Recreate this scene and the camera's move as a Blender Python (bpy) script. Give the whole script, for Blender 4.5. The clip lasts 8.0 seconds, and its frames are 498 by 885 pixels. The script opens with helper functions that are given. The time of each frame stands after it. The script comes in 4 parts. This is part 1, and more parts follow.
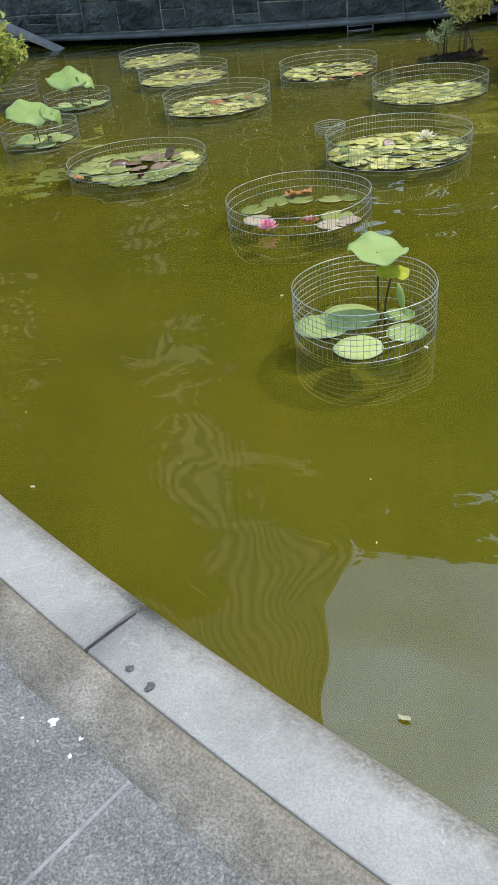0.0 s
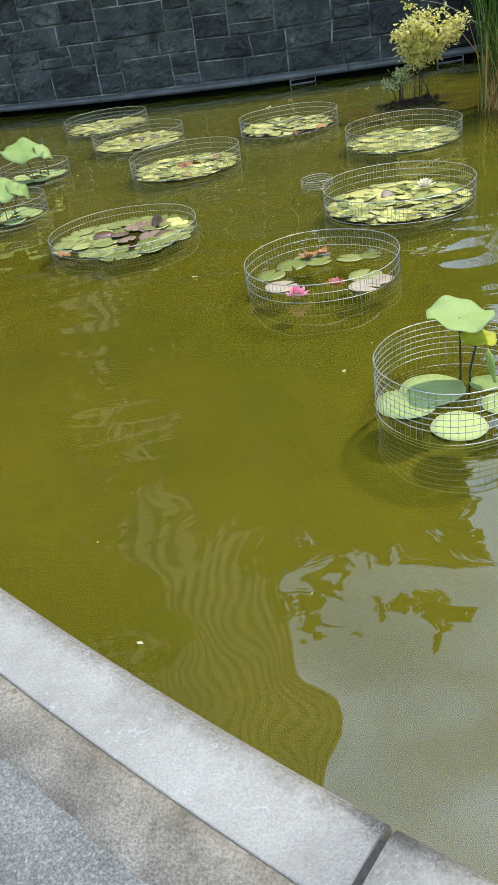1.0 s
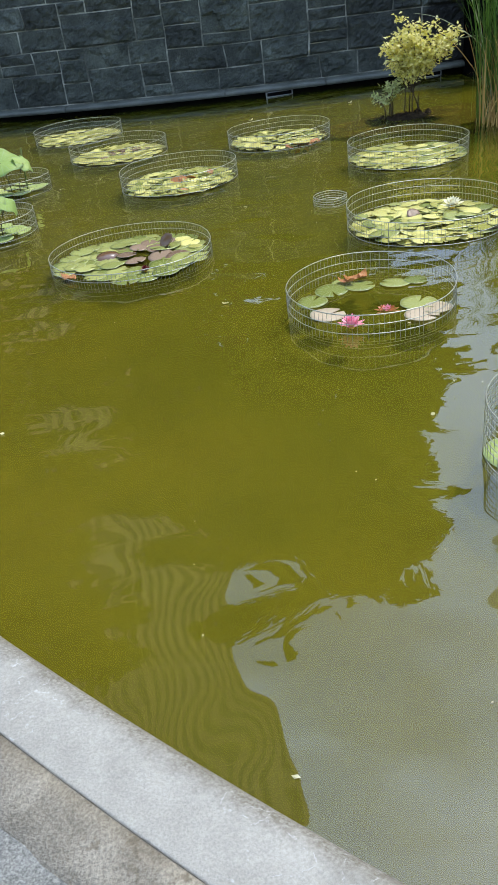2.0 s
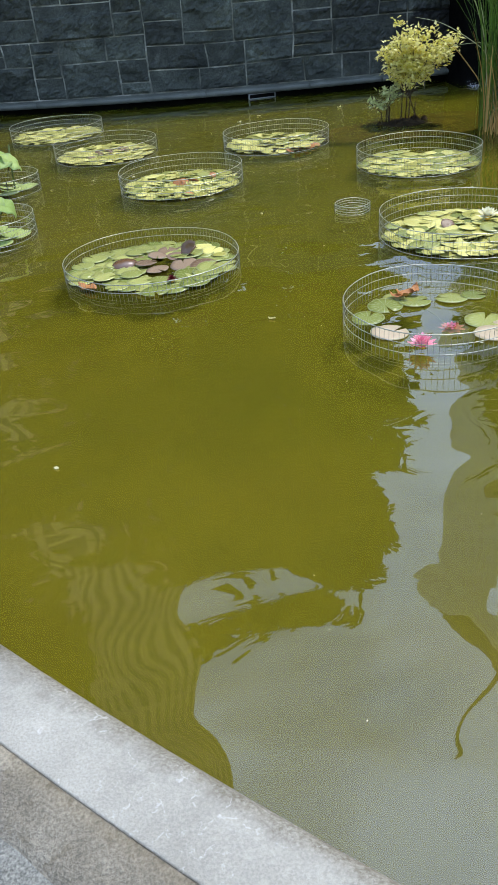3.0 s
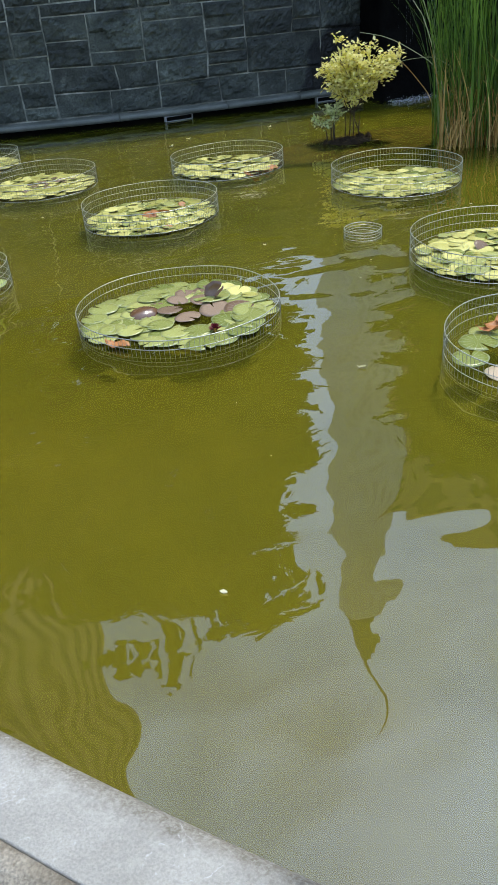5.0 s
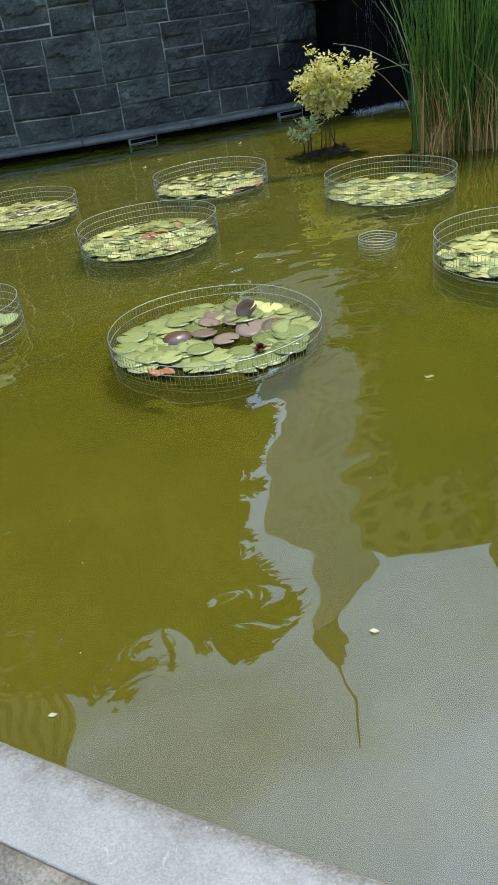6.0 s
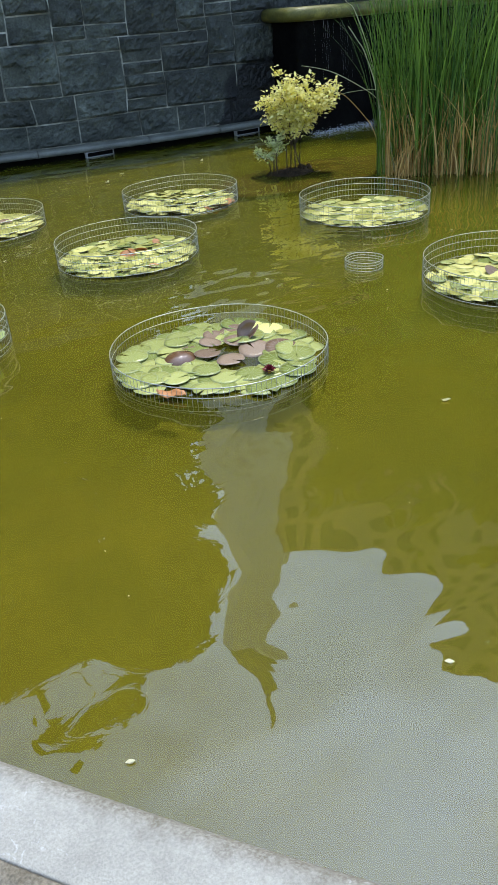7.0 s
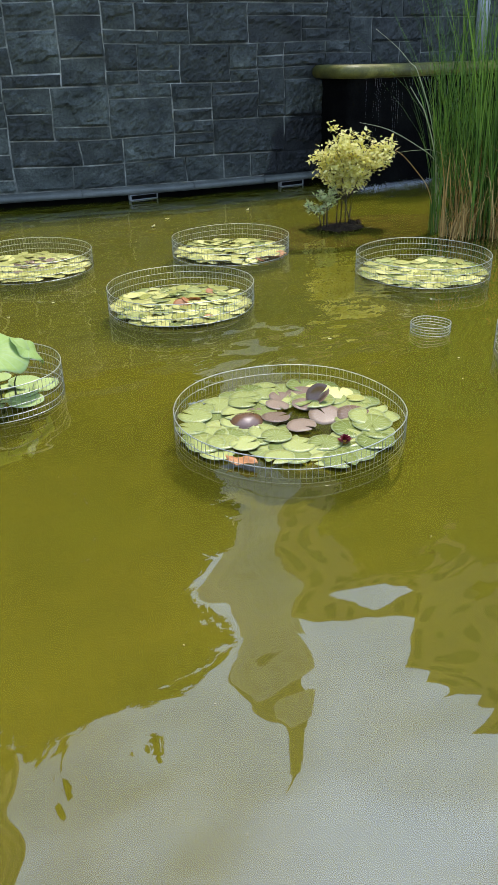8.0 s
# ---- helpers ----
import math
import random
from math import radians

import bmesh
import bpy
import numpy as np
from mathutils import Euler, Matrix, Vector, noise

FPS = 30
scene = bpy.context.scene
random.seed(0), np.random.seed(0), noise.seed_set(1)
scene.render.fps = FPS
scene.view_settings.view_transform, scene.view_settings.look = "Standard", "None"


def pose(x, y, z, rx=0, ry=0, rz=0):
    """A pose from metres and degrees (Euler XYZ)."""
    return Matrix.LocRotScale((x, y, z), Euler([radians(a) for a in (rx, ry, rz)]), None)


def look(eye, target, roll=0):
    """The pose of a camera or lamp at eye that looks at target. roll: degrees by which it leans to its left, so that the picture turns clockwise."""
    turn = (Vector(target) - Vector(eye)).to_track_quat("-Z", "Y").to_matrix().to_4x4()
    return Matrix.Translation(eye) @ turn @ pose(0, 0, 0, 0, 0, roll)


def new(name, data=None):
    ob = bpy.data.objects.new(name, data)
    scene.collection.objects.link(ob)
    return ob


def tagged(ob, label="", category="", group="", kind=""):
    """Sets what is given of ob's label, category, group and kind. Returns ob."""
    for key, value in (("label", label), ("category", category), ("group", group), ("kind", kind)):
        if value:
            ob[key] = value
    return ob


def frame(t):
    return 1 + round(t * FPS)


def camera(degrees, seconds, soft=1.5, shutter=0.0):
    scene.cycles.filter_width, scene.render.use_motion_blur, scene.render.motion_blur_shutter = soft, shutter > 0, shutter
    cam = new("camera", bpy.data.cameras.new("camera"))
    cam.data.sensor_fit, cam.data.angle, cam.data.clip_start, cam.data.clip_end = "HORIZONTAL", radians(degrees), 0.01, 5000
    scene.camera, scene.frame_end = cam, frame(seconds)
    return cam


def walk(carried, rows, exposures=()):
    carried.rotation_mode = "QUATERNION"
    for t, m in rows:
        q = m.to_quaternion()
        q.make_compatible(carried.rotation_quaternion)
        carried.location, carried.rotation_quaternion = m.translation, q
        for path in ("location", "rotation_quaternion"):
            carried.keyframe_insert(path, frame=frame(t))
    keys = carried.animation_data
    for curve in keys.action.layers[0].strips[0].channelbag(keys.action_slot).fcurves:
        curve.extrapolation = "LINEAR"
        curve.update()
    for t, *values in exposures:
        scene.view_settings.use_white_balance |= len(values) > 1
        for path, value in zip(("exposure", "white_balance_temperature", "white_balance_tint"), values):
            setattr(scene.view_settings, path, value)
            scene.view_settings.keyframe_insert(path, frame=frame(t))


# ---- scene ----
cam = camera(36.07, 8.0)
PATH = [
    (0, (0.2263, -0.1187, 1.5817), (0.0600, 1.5196, 0.4465), -6.75),
    (0.5, (-0.0600, 0.1731, 1.5941), (-0.2370, 1.8422, 0.5067), -5.25),
    (1, (-0.3555, 0.3656, 1.6080), (-0.3571, 2.0652, 0.5537), -9.38),
    (1.5, (-0.5668, 0.6302, 1.5963), (-0.5001, 2.3320, 0.5476), -9.23),
    (1.7, (-0.6856, 0.7455, 1.6081), (-0.5967, 2.4476, 0.5617), -8.74),
    (2.8, (-1.2721, 1.1720, 1.5980), (-0.9722, 2.8434, 0.5414), -5.27),
    (3, (-1.3638, 1.3084, 1.5957), (-1.0658, 2.9797, 0.5384), -5.23),
    (3.5, (-1.6178, 1.4864, 1.6099), (-1.3032, 3.1599, 0.5609), -6.27),
    (4, (-1.7682, 1.6143, 1.6365), (-1.4094, 3.2885, 0.6030), -11.26),
    (4.5, (-1.9633, 1.9705, 1.6023), (-1.4398, 3.5894, 0.5510), -7.92),
    (4.7, (-2.0537, 2.0953, 1.5962), (-1.4950, 3.6978, 0.5380), -6.17),
    (5.8, (-2.5186, 2.5202, 1.5828), (-1.7632, 4.0795, 0.5838), -6.90),
    (6, (-2.5883, 2.6274, 1.5744), (-1.8389, 4.1783, 0.5579), -7.51),
    (6.5, (-2.7790, 2.7798, 1.5703), (-1.8920, 4.2390, 0.5291), -5.55),
    (7, (-2.8888, 2.8937, 1.6182), (-1.9702, 4.3611, 0.6167), -4.54),
    (7.5, (-2.9263, 3.1502, 1.6282), (-1.9928, 4.6483, 0.6879), -1.06),
    (8, (-2.9879, 3.3067, 1.6229), (-2.0472, 4.8225, 0.7187), -1.28),
]
walk(cam, [(t, look(eye, target, roll)) for t, eye, target, roll in PATH],
     [(0.0, -0.44, 6500, 10), (0.5, -0.18, 6550, 10), (1.0, -0.20, 6550, 10), (3.0, -0.28, 6500, 10), (4.5, -0.28, 6500, 10), (6.0, -0.37, 6250, 9), (6.5, -0.36, 6150, 8), (7.0, -0.18, 6350, 9), (7.5, -0.14, 6450, 12), (8.0, -0.06, 6420, 13)])

# ---- light ----
SUN_AZ, SUN_EL = 50.0, 63.0          # degrees clockwise from +y, and above the horizon
world = bpy.data.worlds.new("sky")
scene.world = world
world.use_nodes = True
wn, wl = world.node_tree.nodes, world.node_tree.links
wn.clear()
sky = wn.new("ShaderNodeTexSky")
sky.sky_type, sky.sun_disc = "NISHITA", False
sky.sun_elevation, sky.sun_rotation = radians(SUN_EL), radians(SUN_AZ)
sky.air_density, sky.dust_density = 1.2, 0.4
wtc, wmap, cloud, ramp = wn.new("ShaderNodeTexCoord"), wn.new("ShaderNodeMapping"), wn.new("ShaderNodeTexNoise"), wn.new("ShaderNodeValToRGB")
wmap.inputs["Scale"].default_value = (1.0, 1.0, 2.2)
cloud.inputs["Scale"].default_value, cloud.inputs["Detail"].default_value = 1.6, 5
ramp.color_ramp.elements[0].position, ramp.color_ramp.elements[1].position = 0.28, 0.60
wmix = wn.new("ShaderNodeMix")
wmix.data_type = "RGBA"
wmix.inputs["B"].default_value = (7.5, 10.0, 15.3, 1)
wbg, wout = wn.new("ShaderNodeBackground"), wn.new("ShaderNodeOutputWorld")
wbg.inputs["Strength"].default_value = 0.14
wl.new(wtc.outputs["Generated"], wmap.inputs["Vector"])
wl.new(wmap.outputs["Vector"], cloud.inputs["Vector"])
wl.new(cloud.outputs["Fac"], ramp.inputs["Fac"])
wl.new(ramp.outputs["Color"], wmix.inputs["Factor"])
wl.new(sky.outputs["Color"], wmix.inputs["A"])
glow_dot, glow_pow, glow_mul, glow_add, glow_mix = (wn.new("ShaderNodeVectorMath"), wn.new("ShaderNodeMath"), wn.new("ShaderNodeMath"), wn.new("ShaderNodeMath"), wn.new("ShaderNodeVectorMath"))
glow_dot.operation, glow_pow.operation, glow_mul.operation, glow_add.operation, glow_mix.operation = "DOT_PRODUCT", "POWER", "MULTIPLY", "ADD", "SCALE"
glow_dot.inputs[1].default_value = (math.sin(radians(SUN_AZ)) * math.cos(radians(SUN_EL)), math.cos(radians(SUN_AZ)) * math.cos(radians(SUN_EL)), math.sin(radians(SUN_EL)))
glow_pow.inputs[1].default_value, glow_mul.inputs[1].default_value, glow_add.inputs[1].default_value = 5.0, 1.3, 0.9
glow_pow.use_clamp = True
wl.new(wtc.outputs["Generated"], glow_dot.inputs[0])
wl.new(glow_dot.outputs["Value"], glow_pow.inputs[0])
wl.new(glow_pow.outputs["Value"], glow_mul.inputs[0])
wl.new(glow_mul.outputs["Value"], glow_add.inputs[0])
wl.new(wmix.outputs["Result"], glow_mix.inputs[0])
wl.new(glow_add.outputs["Value"], glow_mix.inputs["Scale"])
wl.new(glow_mix.outputs["Vector"], wbg.inputs["Color"])
wl.new(wbg.outputs["Background"], wout.inputs["Surface"])
sun = new("sun", bpy.data.lights.new("sun", "SUN"))
sun.data.energy, sun.data.angle, sun.data.color = 4.2, radians(0.8), (1.0, 0.92, 0.78)
ca, ce = radians(SUN_AZ), radians(SUN_EL)
sun.matrix_world = look((0, 0, 30), Vector((0, 0, 30)) - Vector((math.sin(ca) * math.cos(ce), math.cos(ca) * math.cos(ce), math.sin(ce))))


# ---- materials ----
def material(name, rough=0.6, metal=0.0, spec=0.5):
    m = bpy.data.materials.new(name)
    m.use_nodes = True
    b = m.node_tree.nodes["Principled BSDF"]
    b.inputs["Roughness"].default_value, b.inputs["Metallic"].default_value = rough, metal
    b.inputs["Specular IOR Level"].default_value = spec
    return m, m.node_tree.nodes, m.node_tree.links, b


def noise_node(n, l, scale, detail=4, rough=0.55, coord="Object", stretch=None):
    tc, t = n.new("ShaderNodeTexCoord"), n.new("ShaderNodeTexNoise")
    t.inputs["Scale"].default_value, t.inputs["Detail"].default_value, t.inputs["Roughness"].default_value = scale, detail, rough
    if stretch:
        mp = n.new("ShaderNodeMapping")
        mp.inputs["Scale"].default_value = stretch
        l.new(tc.outputs[coord], mp.inputs["Vector"])
        l.new(mp.outputs["Vector"], t.inputs["Vector"])
    else:
        l.new(tc.outputs[coord], t.inputs["Vector"])
    return t.outputs["Fac"]


def stops(n, l, fac, *rows):
    r = n.new("ShaderNodeValToRGB").color_ramp
    node = n[-1]
    while len(r.elements) < len(rows):
        r.elements.new(0.5)
    for e, (p, c) in zip(r.elements, rows):
        e.position, e.color = p, (*c, 1)
    l.new(fac, node.inputs["Fac"])
    return node.outputs["Color"]


def blend(n, l, fac, a, b, mode="MIX"):
    m = n.new("ShaderNodeMix")
    m.data_type, m.blend_type = "RGBA", mode
    for sock, v in ((m.inputs["Factor"], fac), (m.inputs["A"], a), (m.inputs["B"], b)):
        if isinstance(v, (int, float)):
            sock.default_value = v
        elif isinstance(v, tuple):
            sock.default_value = (*v, 1)
        else:
            l.new(v, sock)
    return m.outputs["Result"]


def maths(n, l, op, a, b=0.0):
    m = n.new("ShaderNodeMath")
    m.operation = op
    for sock, v in zip(m.inputs, (a, b)):
        if isinstance(v, (int, float)):
            sock.default_value = v
        else:
            l.new(v, sock)
    return m.outputs["Value"]


def bump(n, l, b, height, strength, distance):
    k = n.new("ShaderNodeBump")
    k.inputs["Strength"].default_value, k.inputs["Distance"].default_value = strength, distance
    l.new(height, k.inputs["Height"])
    l.new(k.outputs["Normal"], b.inputs["Normal"])
    return k


def stone(name, dark, mid, light, grain=90, big=2.2, rough=0.75, relief=0.35, depth=0.004, coord="Object", per_piece=0.0, flecks=None, bite=0.1, fleck=7):
    m, n, l, b = material(name, rough, spec=0.35)
    a = stops(n, l, noise_node(n, l, big, 6, 0.6, coord), (0.3, dark), (0.52, mid), (0.75, light))
    g = noise_node(n, l, grain, 3, 0.7, coord)
    c = blend(n, l, 0.55, a, stops(n, l, g, (0.35, (0.52 - bite,) * 3), (0.65, (0.52 + bite,) * 3)), "OVERLAY")
    if per_piece:
        info = n.new("ShaderNodeObjectInfo")
        v = maths(n, l, "ADD", maths(n, l, "MULTIPLY", info.outputs["Random"], per_piece), 1 - per_piece / 2)
        h = n.new("ShaderNodeHueSaturation")
        l.new(v, h.inputs["Value"])
        l.new(c, h.inputs["Color"])
        c = h.outputs["Color"]
    if flecks:
        f = stops(n, l, noise_node(n, l, fleck, 6, 0.7, coord), (flecks[0], (0, 0, 0)), (flecks[0] + 0.08, (1, 1, 1)))
        c = blend(n, l, maths(n, l, "MULTIPLY", f, flecks[1]), c, flecks[2])
    l.new(c, b.inputs["Base Color"])
    h = maths(n, l, "ADD", g, maths(n, l, "MULTIPLY", noise_node(n, l, grain / 8, 5, 0.65, coord), 2.0))
    bump(n, l, b, h, relief, depth)
    return m


granite = stone("grey granite", (0.275, 0.266, 0.228), (0.35, 0.34, 0.294), (0.42, 0.409, 0.357), 170, 4.5, 0.66, 0.6, 0.004, flecks=(0.58, 0.3, (0.46, 0.455, 0.39)), bite=0.13, fleck=24)
gn, gl = granite.node_tree.nodes, granite.node_tree.links
gb = gn["Principled BSDF"]
gpos, gsub, glen = gn.new("ShaderNodeNewGeometry"), gn.new("ShaderNodeVectorMath"), gn.new("ShaderNodeVectorMath")
gsub.operation, glen.operation = "MULTIPLY_ADD", "LENGTH"
gsub.inputs[1].default_value, gsub.inputs[2].default_value = (1, 1, 0), (-9.3122, -12.0770, 0)
gl.new(gpos.outputs["Position"], gsub.inputs[0])
gl.new(gsub.outputs["Vector"], glen.inputs[0])
edge = maths(gn, gl, "SUBTRACT", glen.outputs["Value"], 14.4593)
edge = maths(gn, gl, "ADD", edge, maths(gn, gl, "MULTIPLY", maths(gn, gl, "SUBTRACT", noise_node(gn, gl, 14, 6, 0.75), 0.5), 0.14))
algae = stops(gn, gl, edge, (0.004, (1, 1, 1)), (0.062, (0, 0, 0)))
speck = stops(gn, gl, noise_node(gn, gl, 120, 3, 0.7), (0.35, (0.3, 0.3, 0.3)), (0.6, (1, 1, 1)))
old = gb.inputs["Base Color"].links[0].from_socket
gl.new(blend(gn, gl, maths(gn, gl, "MULTIPLY", maths(gn, gl, "MULTIPLY", algae, speck), 0.85), old, (0.125, 0.11, 0.075)), gb.inputs["Base Color"])
crack = gn.new("ShaderNodeTexVoronoi")
crack.feature = "DISTANCE_TO_EDGE"
crack.inputs["Scale"].default_value = 1.7
ctc, cadd = gn.new("ShaderNodeTexCoord"), gn.new("ShaderNodeVectorMath")
cnoise = gn.new("ShaderNodeTexNoise")
cnoise.inputs["Scale"].default_value, cnoise.inputs["Detail"].default_value = 5.0, 5
gl.new(ctc.outputs["Object"], cadd.inputs[0])
gl.new(ctc.outputs["Object"], cnoise.inputs["Vector"])
gl.new(cnoise.outputs["Color"], cadd.inputs[1])
gl.new(cadd.outputs["Vector"], crack.inputs["Vector"])
line = stops(gn, gl, crack.outputs["Distance"], (0.0, (1, 1, 1)), (0.010, (0, 0, 0)))
broken = stops(gn, gl, noise_node(gn, gl, 22, 5, 0.8), (0.50, (0, 0, 0)), (0.60, (1, 1, 1)))
old = gb.inputs["Base Color"].links[0].from_socket
gl.new(blend(gn, gl, maths(gn, gl, "MULTIPLY", maths(gn, gl, "MULTIPLY", line, broken), 0.6), old, (0.62, 0.62, 0.60)), gb.inputs["Base Color"])
mortar_bed = stone("rough cement", (0.160, 0.142, 0.106), (0.248, 0.224, 0.172), (0.38, 0.348, 0.275), 150, 6.0, 0.9, 0.8, 0.006, flecks=(0.57, 0.55, (0.12, 0.095, 0.06)), bite=0.28, fleck=16)
paving = stone("dark paving stone", (0.126, 0.127, 0.113), (0.182, 0.184, 0.164), (0.252, 0.254, 0.228), 190, 5.5, 0.8, 0.8, 0.004, flecks=(0.54, 0.55, (0.40, 0.405, 0.35)), bite=0.4, fleck=85)
slate = stone("dark slate stone", (0.024, 0.031, 0.025), (0.058, 0.07, 0.056), (0.12, 0.14, 0.112), 40, 3.6, 0.5, 0.7, 0.03, per_piece=0.65, flecks=(0.62, 0.35, (0.25, 0.28, 0.235)), bite=0.32)
def wet_and_shade(mat, amount):
    """Splashed, wet stone and the basin's shade, painted as one uneven dark area."""
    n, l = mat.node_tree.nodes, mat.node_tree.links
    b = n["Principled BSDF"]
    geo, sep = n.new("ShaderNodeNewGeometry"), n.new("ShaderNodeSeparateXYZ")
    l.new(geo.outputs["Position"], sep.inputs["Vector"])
    # the painted edge slants left downwards like the basin's shadow on the wall
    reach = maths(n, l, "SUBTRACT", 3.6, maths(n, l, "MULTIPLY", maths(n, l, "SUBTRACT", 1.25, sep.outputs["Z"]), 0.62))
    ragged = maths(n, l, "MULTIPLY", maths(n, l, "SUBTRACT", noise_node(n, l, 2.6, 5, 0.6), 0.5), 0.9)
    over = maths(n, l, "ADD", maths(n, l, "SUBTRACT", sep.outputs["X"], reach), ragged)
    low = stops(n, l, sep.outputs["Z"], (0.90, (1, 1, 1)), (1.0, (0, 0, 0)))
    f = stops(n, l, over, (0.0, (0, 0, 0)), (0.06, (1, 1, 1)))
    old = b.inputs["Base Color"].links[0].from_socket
    # wider soft zone: base colour gets unevenly darker towards +x
    darker = maths(n, l, "ADD", sep.outputs["X"], maths(n, l, "MULTIPLY", maths(n, l, "SUBTRACT", noise_node(n, l, 1.3, 5, 0.65), 0.5), 3.0))
    darker = stops(n, l, maths(n, l, "MULTIPLY", darker, 0.2), (0.2, (0, 0, 0)), (0.72, (1, 1, 1)))
    old = blend(n, l, maths(n, l, "MULTIPLY", darker, 0.4), old, (0.022, 0.025, 0.024))
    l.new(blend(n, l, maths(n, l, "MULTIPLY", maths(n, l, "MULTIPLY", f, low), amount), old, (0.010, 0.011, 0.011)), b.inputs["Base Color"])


wet_and_shade(slate, 0.85)
wall_mortar = stone("grey mortar", (0.05, 0.056, 0.046), (0.30, 0.316, 0.262), (0.74, 0.755, 0.65), 30, 3.6, 0.9, 0.5, 0.004)
wet_and_shade(wall_mortar, 0.9)
far_coping_stone = stone("blue-grey coping stone", (0.07, 0.08, 0.066), (0.108, 0.12, 0.10), (0.16, 0.172, 0.145), 60, 2.5, 0.5, 0.3, 0.003)
# near-black colour: wet stone plus the deep shade under lip and ledge
wet_stone_shade = stone("wet stone with painted shade", (0.003, 0.003, 0.003), (0.005, 0.005, 0.0045), (0.009, 0.0095, 0.008), 40, 3.0, 0.8, 0.8, 0.01)
wet_stone_shade.node_tree.nodes["Principled BSDF"].inputs["Specular IOR Level"].default_value = 0.0
mossy_stone = stone("moss-covered stone", (0.04, 0.042, 0.013), (0.13, 0.125, 0.024), (0.36, 0.325, 0.07), 40, 3.0, 0.45, 0.6, 0.006)
mud = stone("dark mud", (0.012, 0.008, 0.004), (0.034, 0.023, 0.012), (0.085, 0.06, 0.03), 40, 9.0, 0.85, 1.0, 0.02, bite=0.3)
mud.node_tree.nodes["Principled BSDF"].inputs["Specular IOR Level"].default_value = 0.12
bed_silt = stone("olive silt", (0.099, 0.102, 0.008), (0.125, 0.121, 0.010), (0.155, 0.135, 0.012), 3, 0.7, 0.9, 0.02, 0.002)
amber_silt = stone("amber silt", (0.05, 0.035, 0.008), (0.11, 0.075, 0.015), (0.2, 0.14, 0.035), 20, 4.0, 0.8, 0.5, 0.01)
ground_mat = stone("worn paving", (0.14, 0.14, 0.14), (0.2, 0.2, 0.2), (0.26, 0.26, 0.26), 40, 0.4, 0.85, 0.3, 0.004)


def plain(name, colour, rough=0.5, metal=0.0, vary=0.25, scale=12.0):
    m, n, l, b = material(name, rough, metal)
    lo, hi = tuple(c * (1 - vary) for c in colour), tuple(min(1, c * (1 + vary)) for c in colour)
    l.new(stops(n, l, noise_node(n, l, scale, 4), (0.35, lo), (0.65, hi)), b.inputs["Base Color"])
    return m


def leaf_material(name, low, high, rough=0.35, glow=0.3, veins=0.0, vein_colour=(0.5, 0.55, 0.3), scale=9.0):
    """A leaf that lets part of the light through; veins: how many radiate from its middle."""
    m, n, l, b = material(name, rough, spec=0.28)
    info, geo = n.new("ShaderNodeObjectInfo"), n.new("ShaderNodeNewGeometry")
    rnd = maths(n, l, "FRACT", maths(n, l, "ADD", info.outputs["Random"], geo.outputs["Random Per Island"]))
    f = maths(n, l, "ADD", maths(n, l, "MULTIPLY", rnd, 0.65), maths(n, l, "MULTIPLY", noise_node(n, l, scale, 4), 0.5))
    c = stops(n, l, f, (0.2, low), (0.95, high))
    if veins:
        tc, sep = n.new("ShaderNodeTexCoord"), n.new("ShaderNodeSeparateXYZ")
        l.new(tc.outputs["Object"], sep.inputs["Vector"])
        ang = maths(n, l, "ARCTAN2", sep.outputs["Y"], sep.outputs["X"])
        w = maths(n, l, "POWER", maths(n, l, "ABSOLUTE", maths(n, l, "COSINE", maths(n, l, "MULTIPLY", ang, veins / 2))), 40)
        c = blend(n, l, maths(n, l, "MULTIPLY", w, 0.45), c, vein_colour)
        flat, size = n.new("ShaderNodeVectorMath"), n.new("ShaderNodeVectorMath")
        flat.operation, size.operation = "MULTIPLY", "LENGTH"
        flat.inputs[1].default_value = (1, 1, 0)
        l.new(tc.outputs["Object"], flat.inputs[0])
        l.new(flat.outputs["Vector"], size.inputs[0])
        rim = stops(n, l, size.outputs["Value"], (0.90, (0, 0, 0)), (0.97, (1, 1, 1)))
        c = blend(n, l, maths(n, l, "MULTIPLY", rim, 0.4), c, vein_colour)
    l.new(c, b.inputs["Base Color"])
    tr, mix, out = n.new("ShaderNodeBsdfTranslucent"), n.new("ShaderNodeMixShader"), n["Material Output"]
    l.new(c, tr.inputs["Color"])
    mix.inputs["Fac"].default_value = glow
    l.new(b.outputs["BSDF"], mix.inputs[1])
    l.new(tr.outputs["BSDF"], mix.inputs[2])
    l.new(mix.outputs["Shader"], out.inputs["Surface"])
    bump(n, l, b, noise_node(n, l, 30, 3), 0.25, 0.004)
    return m


pad_green = leaf_material("green lily pad", (0.165, 0.205, 0.035), (0.53, 0.54, 0.17), 0.2, 0.12, 14)
pad_green.node_tree.nodes["Principled BSDF"].inputs["Specular IOR Level"].default_value = 0.5
pad_yellow = leaf_material("yellow-green lily pad", (0.31, 0.30, 0.04), (0.86, 0.80, 0.27), 0.28, 0.12, 14)
pad_brown = leaf_material("purple-brown lily pad", (0.17, 0.105, 0.062), (0.38, 0.275, 0.18), 0.2, 0.08, 14, (0.35, 0.28, 0.22))
pad_pink = leaf_material("pinkish-green lily pad", (0.42, 0.34, 0.2), (0.58, 0.46, 0.32), 0.3, 0.1, 14)
lotus_green = leaf_material("lotus leaf", (0.34, 0.48, 0.12), (0.55, 0.67, 0.23), 0.5, 0.35, 18, (0.42, 0.55, 0.3))
